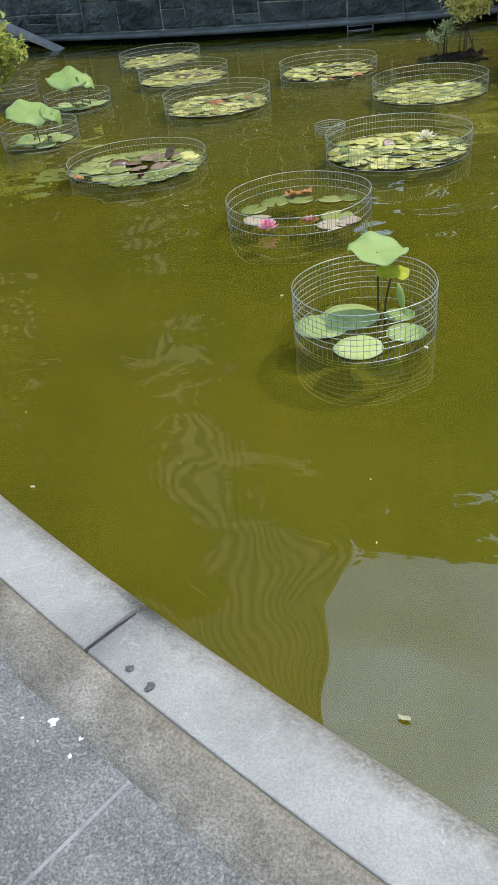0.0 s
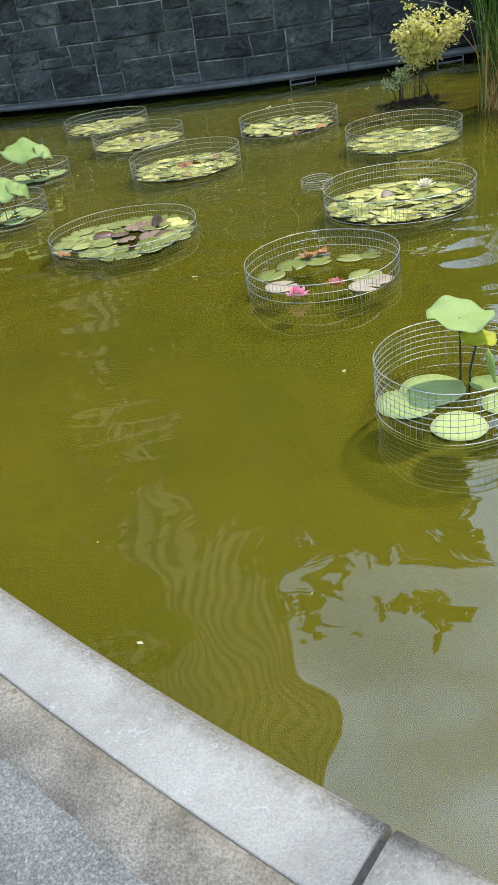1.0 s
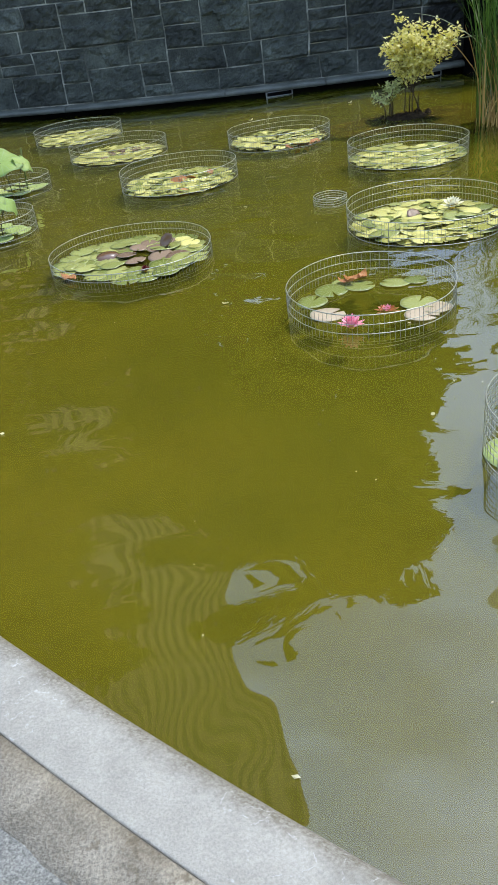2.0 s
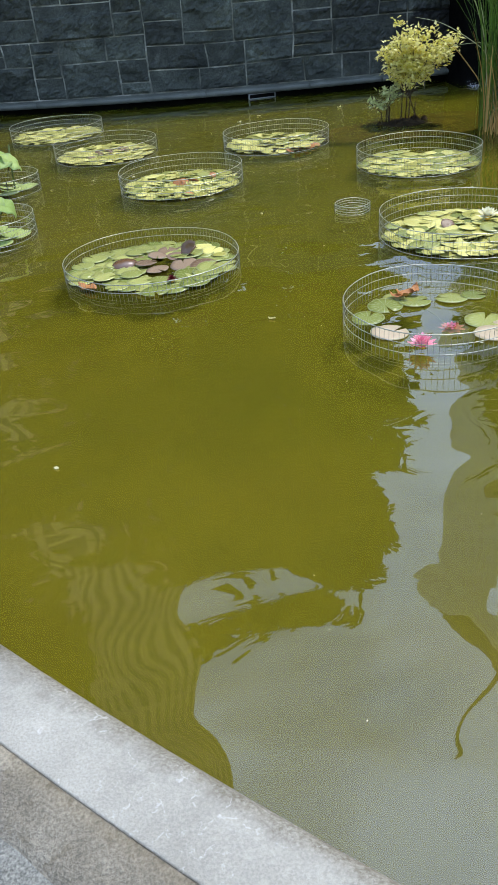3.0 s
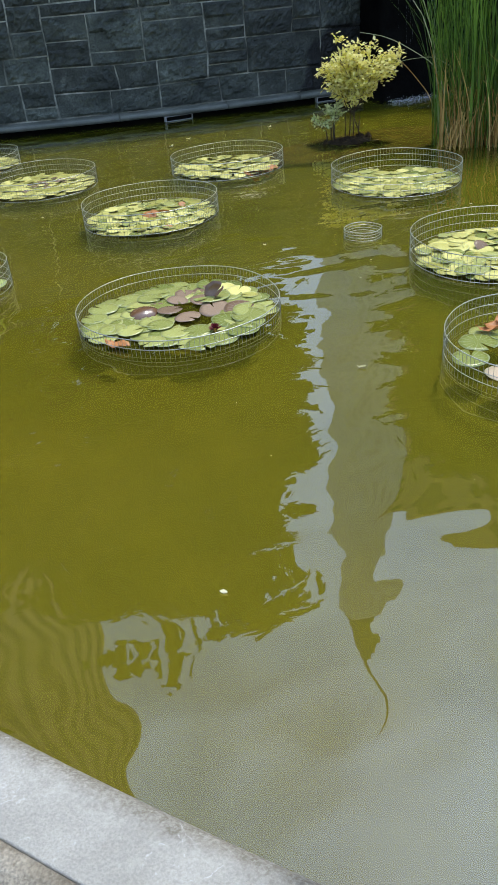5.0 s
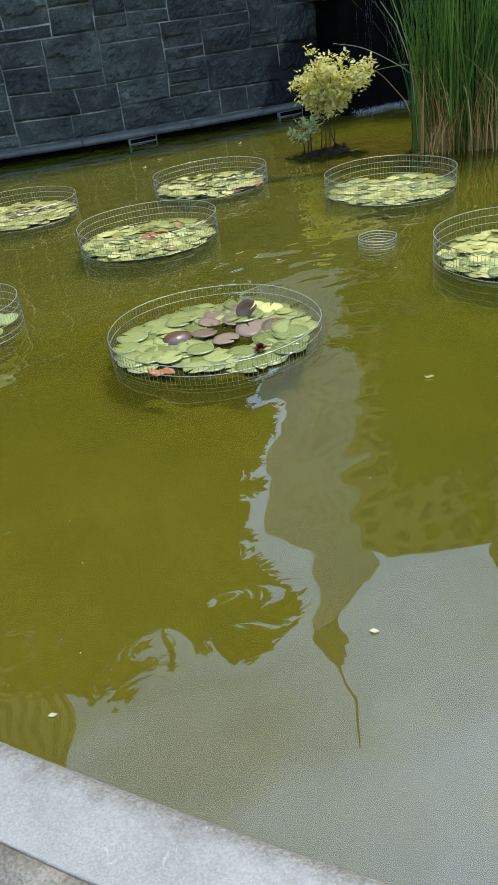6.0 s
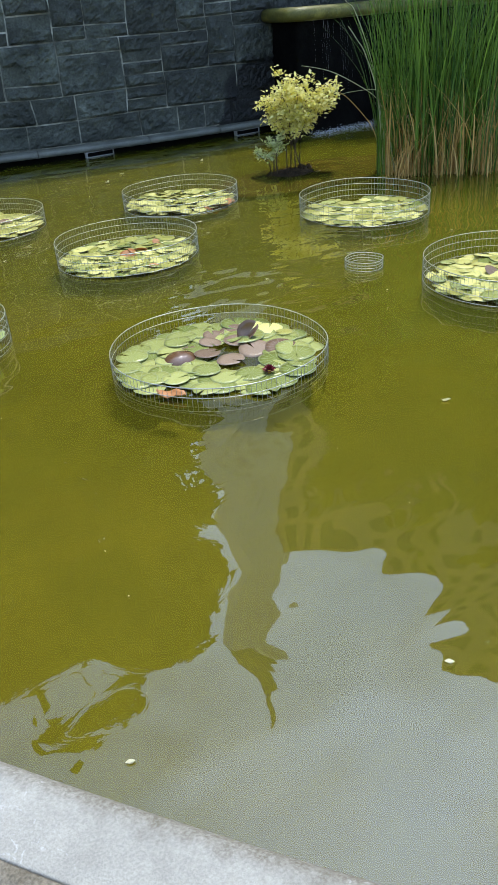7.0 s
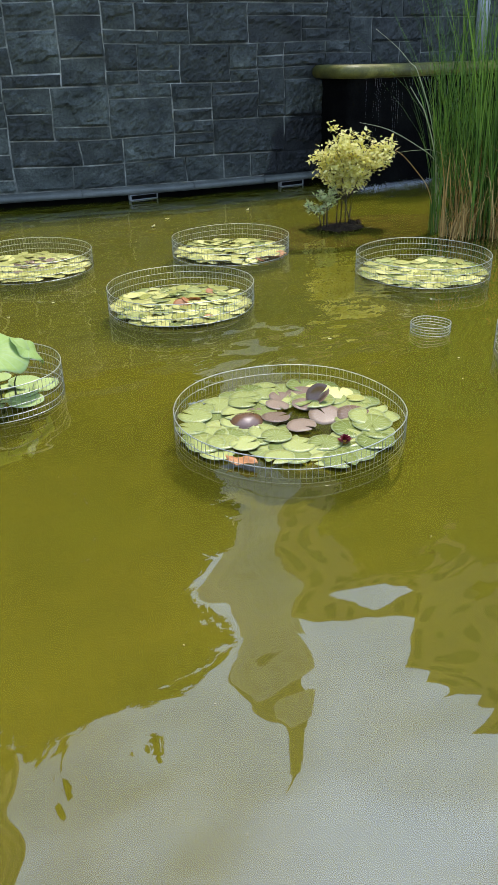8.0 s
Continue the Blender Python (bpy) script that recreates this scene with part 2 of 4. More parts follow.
lotus_pale = leaf_material("floating lotus leaf", (0.26, 0.36, 0.085), (0.53, 0.60, 0.21), 0.5, 0.12, 18, (0.5, 0.6, 0.35))
lotus_yellow = leaf_material("yellowing lotus leaf", (0.58, 0.62, 0.03), (0.78, 0.76, 0.06), 0.45, 0.45, 12)
dead_leaf = leaf_material("orange dead leaf", (0.36, 0.14, 0.04), (0.60, 0.28, 0.11), 0.4, 0.15)
brown_leaf = leaf_material("brown curled leaf", (0.09, 0.045, 0.022), (0.24, 0.13, 0.06), 0.1, 0.08)
brown_leaf.node_tree.nodes["Principled BSDF"].inputs["Specular IOR Level"].default_value = 1.0
petal_pink = leaf_material("pink petal", (0.92, 0.30, 0.44), (0.97, 0.62, 0.70), 0.4, 0.3)
petal_white = leaf_material("white petal", (0.90, 0.88, 0.66), (0.97, 0.95, 0.80), 0.4, 0.3)
petal_red = leaf_material("dark red petal", (0.10, 0.006, 0.015), (0.2, 0.02, 0.03), 0.35, 0.15)
stamen = plain("yellow stamen", (0.75, 0.48, 0.06))
stem_green = plain("green stem", (0.10, 0.14, 0.035), 0.45)
stem_dark = plain("dark stem", (0.035, 0.04, 0.018), 0.5)
bush_yellow = leaf_material("variegated yellow leaf", (0.62, 0.57, 0.07), (0.99, 0.95, 0.49), 0.35, 0.42)
bush_green = leaf_material("shrub green leaf", (0.20, 0.28, 0.04), (0.66, 0.66, 0.16), 0.4, 0.45)
sprig_grey = leaf_material("grey-green sprig leaf", (0.34, 0.41, 0.15), (0.68, 0.70, 0.36), 0.45, 0.3)
reed_green = leaf_material("green reed blade", (0.012, 0.055, 0.007), (0.185, 0.33, 0.05), 0.3, 0.3, scale=3)
reed_pale = leaf_material("faded reed blade", (0.34, 0.38, 0.20), (0.56, 0.56, 0.36), 0.5, 0.2, scale=3)
reed_dry = leaf_material("dry reed blade", (0.32, 0.185, 0.045), (0.84, 0.60, 0.22), 0.6, 0.4, scale=3)
tree_leaf = leaf_material("tree leaf", (0.025, 0.05, 0.010), (0.07, 0.11, 0.022), 0.5, 0.2, scale=0.5)
bark = plain("bark", (0.06, 0.045, 0.032), 0.9, 0, 0.4)
twig = plain("twig", (0.05, 0.035, 0.02), 0.8, 0, 0.3)
wire_metal = plain("galvanised wire", (0.46, 0.475, 0.40), 0.42, 0.7, 0.1, 40)
wire_dull = plain("dull grey wire", (0.33, 0.34, 0.29), 0.45, 0.8, 0.15, 40)
wood_grey = plain("weathered board", (0.26, 0.255, 0.225), 0.7, 0, 0.2, 8)
sealant = plain("dark joint sealant", (0.03, 0.03, 0.03), 0.8, 0, 0.4, 60)
chip_grey = plain("dark grey chip", (0.10, 0.098, 0.09), 0.85, 0, 0.4, 90)
pipe_grey = plain("grey painted metal", (0.33, 0.34, 0.34), 0.5, 0, 0.15)
drop_white = plain("white stain", (0.75, 0.75, 0.72), 0.8, 0, 0.1, 60)
pale_joint = stone("pale joint mortar", (0.2, 0.2, 0.19), (0.34, 0.33, 0.31), (0.5, 0.49, 0.46), 80, 9.0, 0.9, 0.5, 0.004)
debris = leaf_material("pale floating petal", (0.40, 0.40, 0.20), (0.66, 0.64, 0.45), 0.5, 0.2)
tower_stone = plain("pale tower stone", (0.60, 0.62, 0.64), 0.8, 0, 0.1, 0.05)
tower_dark = plain("dark tower stone", (0.16, 0.155, 0.14), 0.8, 0, 0.15, 0.05)
facade_stone = plain("tan brick facade", (0.27, 0.22, 0.155), 0.85, 0, 0.15, 0.1)
slab_brick = plain("pale tan brick facade", (0.345, 0.297, 0.22), 0.85, 0, 0.15, 0.1)
slab_glass = plain("brown window glass", (0.117, 0.1, 0.072), 0.3, 0, 0.35, 0.2)
pale_glass = plain("pale window glass", (0.45, 0.46, 0.47), 0.3, 0, 0.2, 0.3)
glass_dark = plain("dark window glass", (0.03, 0.035, 0.04), 0.15, 0, 0.2, 0.3)


def water_material():
    """Murky green pond water: light is partly scattered back near the surface and partly goes down to the bed."""
    m = bpy.data.materials.new("murky pond water")
    m.use_nodes = True
    n, l = m.node_tree.nodes, m.node_tree.links
    n.clear()
    out = n.new("ShaderNodeOutputMaterial")
    wave = n.new("ShaderNodeBump")
    wave.inputs["Strength"].default_value, wave.inputs["Distance"].default_value = 1.0, 1.0
    swell = noise_node(n, l, 2.0, 1.0, 0.35, "Object", (1.0, 1.4, 1.0))
    fine = noise_node(n, l, 6.5, 1.0, 0.4, "Object", (1.0, 1.7, 1.0))
    calm = stops(n, l, noise_node(n, l, 0.35, 2), (0.40, (0.15, 0.15, 0.15)), (0.62, (1, 1, 1)))
    tc, sep = n.new("ShaderNodeTexCoord"), n.new("ShaderNodeSeparateXYZ")
    l.new(tc.outputs["Object"], sep.inputs["Vector"])
    stir = stops(n, l, maths(n, l, "DIVIDE", sep.outputs["Y"], 12.0), (0.30, (0.12, 0.12, 0.12)), (0.62, (1, 1, 1)))
    h = maths(n, l, "ADD", maths(n, l, "MULTIPLY", swell, 0.017), maths(n, l, "MULTIPLY", maths(n, l, "MULTIPLY", maths(n, l, "MULTIPLY", fine, calm), stir), 0.0032))
    # a patch of stronger ripples in the middle of the pond
    far = n.new("ShaderNodeVectorMath")
    far.operation = "DISTANCE"
    far.inputs[1].default_value = (-0.35, 7.1, 0.0)
    l.new(tc.outputs["Object"], far.inputs[0])
    patch = stops(n, l, far.outputs["Value"], (0.35, (1, 1, 1)), (1.0, (0, 0, 0)))
    ripple = noise_node(n, l, 5.0, 0.0, 0.4, "Object", (1.0, 1.5, 1.0))
    h = maths(n, l, "ADD", h, maths(n, l, "MULTIPLY", maths(n, l, "MULTIPLY", ripple, patch), 0.012))
    l.new(h, wave.inputs["Height"])
    green = stops(n, l, noise_node(n, l, 0.55, 3, 0.5), (0.35, (0.094, 0.098, 0.007)), (0.65, (0.118, 0.118, 0.010)))
    amber = stops(n, l, noise_node(n, l, 0.8, 3, 0.5), (0.35, (0.104, 0.098, 0.008)), (0.65, (0.132, 0.117, 0.011)))
    near = maths(n, l, "ADD", maths(n, l, "MULTIPLY", sep.outputs["X"], 3.0), maths(n, l, "ADD", sep.outputs["Y"], maths(n, l, "MULTIPLY", noise_node(n, l, 0.5, 3), 5.0)))
    body = blend(n, l, stops(n, l, maths(n, l, "DIVIDE", near, 14.0), (0.22, (1, 1, 1)), (0.50, (0, 0, 0))), green, amber)
    dif, ref, gls, fre = n.new("ShaderNodeBsdfDiffuse"), n.new("ShaderNodeBsdfRefraction"), n.new("ShaderNodeBsdfGlossy"), n.new("ShaderNodeFresnel")
    l.new(body, dif.inputs["Color"])
    ref.inputs["IOR"].default_value, ref.inputs["Roughness"].default_value = 1.33, 0.09
    ref.inputs["Color"].default_value = (0.94, 0.92, 0.52, 1)
    gls.inputs["Roughness"].default_value = 0.012
    fre.inputs["IOR"].default_value = 2.0
    inner, mix = n.new("ShaderNodeMixShader"), n.new("ShaderNodeMixShader")
    inner.inputs["Fac"].default_value = 0.55
    l.new(dif.outputs["BSDF"], inner.inputs[1])
    l.new(ref.outputs["BSDF"], inner.inputs[2])
    for node in (gls, fre, ref):
        l.new(wave.outputs["Normal"], node.inputs["Normal"])
    l.new(fre.outputs["Fac"], mix.inputs["Fac"])
    l.new(inner.outputs["Shader"], mix.inputs[1])
    l.new(gls.outputs["BSDF"], mix.inputs[2])
    l.new(mix.outputs["Shader"], out.inputs["Surface"])
    return m


water_mat = water_material()


# ---- helpers for meshes ----
def mesh_object(name, verts, faces, mat, smooth=False):
    me = bpy.data.meshes.new(name)
    me.from_pydata([tuple(v) for v in verts], [], faces)
    me.materials.append(mat)
    if smooth:
        me.polygons.foreach_set("use_smooth", [True] * len(me.polygons))
    me.update()
    return new(name, me)


def under(ob, parent, label=""):
    ob.parent = parent
    if label:
        ob["label"] = label
    return ob


def empty(name, x, y, z=0.0):
    e = new(name)
    e.empty_display_size = 0.1
    e.location = (x, y, z)
    return e


def tube(path, radius, sides=6, closed=False):
    """Vertices and faces of a tube along a path; radius: a number or one for each point."""
    path = [Vector(p) for p in path]
    k = len(path)
    rad = radius if isinstance(radius, (list, tuple)) else [radius] * k
    vs, fs = [], []
    for i, p in enumerate(path):
        a, b = path[(i - 1) % k if closed else max(i - 1, 0)], path[(i + 1) % k if closed else min(i + 1, k - 1)]
        d = (b - a).normalized()
        ref = Vector((0, 0, 1)) if abs(d.z) < 0.9 else Vector((1, 0, 0))
        u = d.cross(ref).normalized()
        w = u.cross(d)
        for j in range(sides):
            c = 2 * math.pi * j / sides
            vs.append(p + (u * math.cos(c) + w * math.sin(c)) * rad[i])
    for i in range(k if closed else k - 1):
        for j in range(sides):
            q, r = i * sides, ((i + 1) % k) * sides
            fs.append((q + j, q + (j + 1) % sides, r + (j + 1) % sides, r + j))
    if not closed:
        fs += [tuple(range(sides - 1, -1, -1)), tuple((k - 1) * sides + j for j in range(sides))]
    return vs, fs


def join(*lots):
    vs, fs = [], []
    for v, f in lots:
        o = len(vs)
        vs += v
        fs += [tuple(i + o for i in q) for q in f]
    return vs, fs


def box(x0, x1, y0, y1, z0, z1):
    v = [Vector((x, y, z)) for z in (z0, z1) for y in (y0, y1) for x in (x0, x1)]
    return v, [(0, 2, 3, 1), (4, 5, 7, 6), (0, 1, 5, 4), (2, 6, 7, 3), (0, 4, 6, 2), (1, 3, 7, 5)]


def sweep(points, profile):
    """A profile of (offset along the normal, height), swept along plan points of (x, y, nx, ny), with end caps."""
    vs, fs, k = [], [], len(profile)
    for x, y, nx, ny in points:
        vs += [Vector((x + nx * o, y + ny * o, z)) for o, z in profile]
    for i in range(len(points) - 1):
        for j in range(k):
            a, b = i * k + j, i * k + (j + 1) % k
            fs.append((a, b, b + k, a + k))
    fs += [tuple(range(k - 1, -1, -1)), tuple((len(points) - 1) * k + j for j in range(k))]
    return vs, fs


# ---- pond edge, ground, water ----
CX, CY, CR = 9.3122, 12.0770, 14.4593
WALL_END = 19.4


def wall_y(x):
    return 12.37 + 0.0367 * max(0.0, 4.2 - x) ** 2


def on_circle(deg, extra=0.0):
    a = radians(deg)
    return CX + (CR + extra) * math.cos(a), CY + (CR + extra) * math.sin(a), math.cos(a), math.sin(a)


LEFT = 196.5
lx, ly, *_ = on_circle(LEFT)
lnx, lny = -0.9964, -0.0852
outline = [(x, wall_y(x) + 0.1) for x in np.linspace(WALL_END, -5.2, 40)]
outline += [(lx + lny * s, ly - lnx * s) for s in (6.5, 4.5, 2.5, 1.2)]
outline += [on_circle(a)[:2] for a in np.linspace(LEFT, 359, 90)]
mid = Vector((6.5, 8.0))


def flat_sheet(name, loop, z, mat):
    return mesh_object(name, [(x, y, z) for x, y in loop], [tuple(range(len(loop)))], mat)


water_loop = [(mid.x + (x - mid.x) * 1.006, mid.y + (y - mid.y) * 1.006) for x, y in outline]
water = flat_sheet("water", water_loop, 0.0, water_mat)
water.visible_shadow = False
tagged(water, "murky olive-green pond water with gentle ripples", "water", kind="structure")
bed = flat_sheet("pond_bed", water_loop, -0.24, bed_silt)
tagged(bed, "olive silt bed under the murky pond water", "pond bed", kind="structure")

rings, gv, gf = (1.03, 1.5, 3.0, 12.0, 90.0, 400.0), [], []
for k in rings:
    gv += [(mid.x + (x - mid.x) * k, mid.y + (y - mid.y) * k, 0.06 if k < 1.2 else 0.14) for x, y in outline]
m = len(outline)
for i in range(len(rings) - 1):
    for j in range(m):
        gf.append((i * m + j, i * m + (j + 1) % m, (i + 1) * m + (j + 1) % m, (i + 1) * m + j))
ground = tagged(mesh_object("ground", gv, gf, ground_mat), "grey paved ground around the pond", "ground", kind="structure")


def arc(a0, a1, extra=0.0):
    steps = max(2, int(abs(a1 - a0) / 0.8) + 1)
    return [on_circle(a, extra) for a in np.linspace(a0, a1, steps)]


# coping: granite slabs with a rounded nose over the water
nose = [(0.037 - 0.052 * math.cos(t), 0.158 + 0.05 * math.sin(t)) for t in np.linspace(-0.9, math.pi / 2, 8)]
slab_profile = [(0.025, 0.03)] + nose + [(0.183, 0.212), (0.191, 0.204), (0.191, 0.03)]
pool_edge = tagged(empty("pond_coping", *on_circle(220)[:2]), "pale grey granite coping with a rounded nose around the pond", "coping", kind="structure")
cuts = [LEFT, 201.0, 210.28, 219.55, 228.82, 238.09, 247.36, 256.63, 265.9, 285, 305, 325, 359]
for a0, a1 in zip(cuts, cuts[1:]):
    s = mesh_object("coping_stone", *sweep([(x - pool_edge.location.x, y - pool_edge.location.y, nx, ny) for x, y, nx, ny in arc(a0 + 0.036, a1 - 0.036)], slab_profile), granite, True)
    under(s, pool_edge)
    b = s.modifiers.new("weighted", "WEIGHTED_NORMAL")
    b.keep_sharp = False
    under(mesh_object("joint", *sweep([(x - pool_edge.location.x, y - pool_edge.location.y, nx, ny) for x, y, nx, ny in arc(a1 - 0.04, a1 + 0.04)], [(0.03, 0.03), (0.005, 0.144), (0.03, 0.192), (0.09, 0.201), (0.187, 0.203), (0.189, 0.03)]), sealant), pool_edge, "dark joint between coping stones")
straight = [(lx + lny * s, ly - lnx * s, lnx, lny) for s in (0.03, 2.5, 5.0, 7.0)]
under(mesh_object("coping_stone", *sweep([(x - pool_edge.location.x, y - pool_edge.location.y, nx, ny) for x, y, nx, ny in straight], slab_profile), granite), pool_edge)
# pond sides share the black stone, so shade under the nose is painted in
pond_wall = mesh_object("pond_wall", *sweep(arc(LEFT, 359) , [(0.035, -0.6), (0.035, 0.028), (0.3, 0.028), (0.3, -0.6)]), wet_stone_shade)
tagged(pond_wall, "wet stone side of the pond, shade below its coping painted black", "pond wall", kind="structure")
left_side = mesh_object("pond_wall", *sweep(straight, [(0.035, -0.6), (0.035, 0.028), (0.3, 0.028), (0.3, -0.6)]), wet_stone_shade)
tagged(left_side, "wet stone side of the pond, shade below its coping painted black", "pond wall", kind="structure")

# cement fillet between coping and paving
random.seed(4)
fv, ff, steps = [], [], np.linspace(LEFT, 300, 420)
for i, a in enumerate(steps):
    w = 0.012 * noise.noise((a * 0.9, 0, 0)) + 0.006 * noise.noise((a * 4.0, 3, 0))
    for j, (o, z) in enumerate(((0.1915, 0.02), (0.1915, 0.2105), (0.231, 0.206), (0.278, 0.194), (0.315, 0.184), (0.329 + w, 0.170))):
        x, y, *_ = on_circle(a, o + (w if j == 4 else 0))
        fv.append((x, y, z + (0.0025 * noise.noise((a * 5.0, j * 0.9, 7)) if 1 < j else 0)))
for i in range(len(steps) - 1):
    for j in range(5):
        ff.append((i * 6 + j, i * 6 + 6 + j, i * 6 + 7 + j, i * 6 + 1 + j))
tagged(mesh_object("cement_strip", fv, ff, mortar_bed, True), "rough brown-grey cement strip beside the coping", "cement strip", kind="structure")


pave = tagged(empty("pavement", *on_circle(220, 1.0)[:2]), "dark grey stone paving slabs with pale joints", "pavement", kind="structure")
for a0, a1 in zip((LEFT, 214.45, 230.05, 245.65, 262.0), (214.45, 230.05, 245.65, 262.0, 290.0)):
    for r0, r1 in ((0.30, 1.5), (1.508, 2.7)):
        pts = [(x - pave.location.x, y - pave.location.y, nx, ny) for x, y, nx, ny in arc(a0 + 0.017, a1 - 0.017)]
        under(mesh_object("paving_slab", *sweep(pts, [(r0, 0.05), (r0, 0.172), (r0 + 0.004, 0.175), (r1 - 0.004, 0.175), (r1, 0.172), (r1, 0.05)]), paving), pave)
    pts = [(x - pave.location.x, y - pave.location.y, nx, ny) for x, y, nx, ny in arc(a1 - 0.019, a1 + 0.019)]
    under(mesh_object("joint", *sweep(pts, [(0.30, 0.05), (0.30, 0.1742), (2.7, 0.1742), (2.7, 0.05)]), pale_joint), pave, "pale mortar joint")

# ---- the far wall ----
WALL_H = 2.345


def wall_at(x, out=0.0):
    d = -0.0734 * max(0.0, 4.2 - x)
    k = math.hypot(d, 1)
    return x + out * d / k, wall_y(x) - out / k


xs = [float(x) for x in np.linspace(-6.4, WALL_END, 60)]
core = [(x, wall_y(x), -(-0.0734 * max(0.0, 4.2 - x)), 1.0) for x in xs]
wall_north = mesh_object("wall_north", *sweep(core, [(0.0, -0.6), (0.0, WALL_H), (0.55, WALL_H), (0.55, -0.6)]), wall_mortar)
tagged(wall_north, "dark slate ashlar garden wall with grey mortar joints", "wall", kind="structure")
cap = mesh_object("wall_cap", *sweep(core, [(-0.03, WALL_H + 0.004), (-0.03, WALL_H + 0.06), (0.6, WALL_H + 0.06), (0.6, WALL_H + 0.004)]), slate)
tagged(cap, "dark slate slabs capping the garden wall", "wall cap", kind="structure")

# coping ledge in front of the wall
ledge = tagged(empty("wall_ledge", 0, wall_y(0) - 0.1), "blue-grey stone ledge with a rounded nose at the foot of the wall", "ledge", kind="structure")
led_prof = [(0.10, 0.072), (-0.11, 0.072)] + [(-0.115 - 0.033 * math.cos(t), 0.108 + 0.036 * math.sin(t)) for t in np.linspace(-1.2, 1.45, 7)] + [(-0.06, 0.150), (0.0, 0.156), (0.10, 0.158)]
lcuts = [-6.3, -4.0, -1.75, 0.55, 1.95, 2.95, 4.6, 6.9, 9.5, 12.5, 17.0]
for a, b in zip(lcuts, lcuts[1:]):
    pts = [(x - ledge.location.x, wall_y(x) - ledge.location.y, 0.0734 * max(0.0, 4.2 - x), 1.0) for x in np.linspace(a + 0.004, b - 0.004, 9)]
    under(mesh_object("ledge_stone", *sweep(pts, led_prof), far_coping_stone, True), ledge)

# strip added in black for the line of shade under the ledge
foot = mesh_object("wall_foot", *sweep(core, [(-0.02, -0.6), (-0.02, 0.070), (0.02, 0.070), (0.02, -0.6)]), wet_stone_shade)
tagged(foot, "wet stone wall foot under the ledge, painted black for its shade", "wall foot", kind="structure")

# overflow box under the ledge
for vx, wet in ((1.28, ""), (3.38, "wet ")):
    vent = tagged(empty("overflow_box", vx, wall_y(vx) - 0.075, 0.042), wet + "grey metal overflow box under the stone ledge of the wall", "drain box", "overflow boxes")
    # a solid black panel stands for the shaded inside of the box
    for name, b, mat in (("frame", join(box(-0.19, 0.19, -0.03, 0.04, 0.019, 0.027), box(-0.19, 0.19, -0.03, 0.04, -0.038, -0.03), box(-0.19, -0.179, -0.03, 0.04, -0.03, 0.019), box(0.179, 0.19, -0.03, 0.04, -0.03, 0.019)), pipe_grey),
                         ("opening", box(-0.177, 0.177, -0.018, 0.02, -0.028, 0.017), wet_stone_shade)):
        under(mesh_object(name, *b, mat), vent)

# ---- weir basin ----
weir = tagged(empty("waterfall_basin", 5.4, 11.8), "dark wet stone basin with a mossy rounded lip trickling water", "waterfall")
ox, oy = 5.4, 11.8
lip_plan = [(3.77, 12.5, 1.0, 0.0), (3.67, 11.9, 1.0, 0.0)]
for t in np.linspace(0, math.pi / 2, 7):
    lip_plan.append((3.65 + 0.25 - 0.25 * math.cos(t), 11.72 - 0.25 * math.sin(t), math.cos(t), math.sin(t)))
lip_plan += [(x, 11.47, 0.0, 1.0) for x in (4.6, 5.6, 6.6, 7.8)]
lip_prof = [(0.09 - 0.09 * math.cos(t), 1.405 + 0.080 * math.sin(t)) for t in np.linspace(-1.5, 1.5, 10)] + [(0.24, 1.487), (0.25, 1.46), (0.25, 1.34)]
under(mesh_object("lip", *sweep([(x - ox, y - oy, a, b) for x, y, a, b in lip_plan], lip_prof), mossy_stone, True), weir, "rounded stone lip with yellow-green moss")
body_prof = [(0.16, -0.6), (0.16, 1.335), (0.30, 1.335), (0.30, -0.6)]
# the shade below the lip is painted into this face's black
under(mesh_object("basin_wall", *sweep([(x - ox, y - oy, a, b) for x, y, a, b in lip_plan], body_prof), wet_stone_shade), weir, "wet stone face behind the falling water, deep shade painted black")
under(mesh_object("basin_water", *box(3.8 - ox, 7.7 - ox, 11.74 - oy, 12.39 - oy, 1.34, 1.45), wet_stone_shade), weir, "still dark water filling the basin")
water_glass, wn2, wl2, wb2 = material("falling water", 0.08)
wb2.inputs["Base Color"].default_value = (0.85, 0.88, 0.9, 1)
wb2.inputs["Transmission Weight"].default_value = 0.6
random.seed(11)
fx = 3.9
while fx < 7.5:
    top = 1.34 - 0.5 * max(0.0, random.random() - 0.5)
    fall = random.uniform(0.15, 0.75)
    pts, rad = [], []
    for i in range(14):
        z = top - i * fall / 13
        pts.append((fx - ox + 0.006 * math.sin(i * 1.7 + fx * 9), 11.46 - oy - 0.01 - 0.05 * ((1.4 - z) / 1.4) ** 0.5, z))
        rad.append((0.0003 + 0.0009 * random.random() ** 3) * (1 - 0.6 * i / 13))
    under(mesh_object("water_strand", *tube(pts, rad, 5), water_glass, True), weir, "thin strand of falling water")
    fx += random.choice((0.03, 0.04, 0.07, 0.12))
random.seed(12)
foam_v, foam_f = [], []
for i in range(2400):
    x, y, r = random.uniform(3.8, 7.4), 11.36 + random.gauss(0, 0.07), random.uniform(0.002, 0.0065)
    z = abs(random.gauss(0, 0.022)) + 0.004
    o = len(foam_v)
    foam_v += [(x + r, y, z), (x - r, y, z), (x, y + r, z), (x, y - r, z), (x, y, z + r), (x, y, z - r)]
    foam_f += [tuple(o + k for k in q) for q in ((0, 2, 4), (2, 1, 4), (1, 3, 4), (3, 0, 4), (2, 0, 5), (1, 2, 5), (3, 1, 5), (0, 3, 5))]
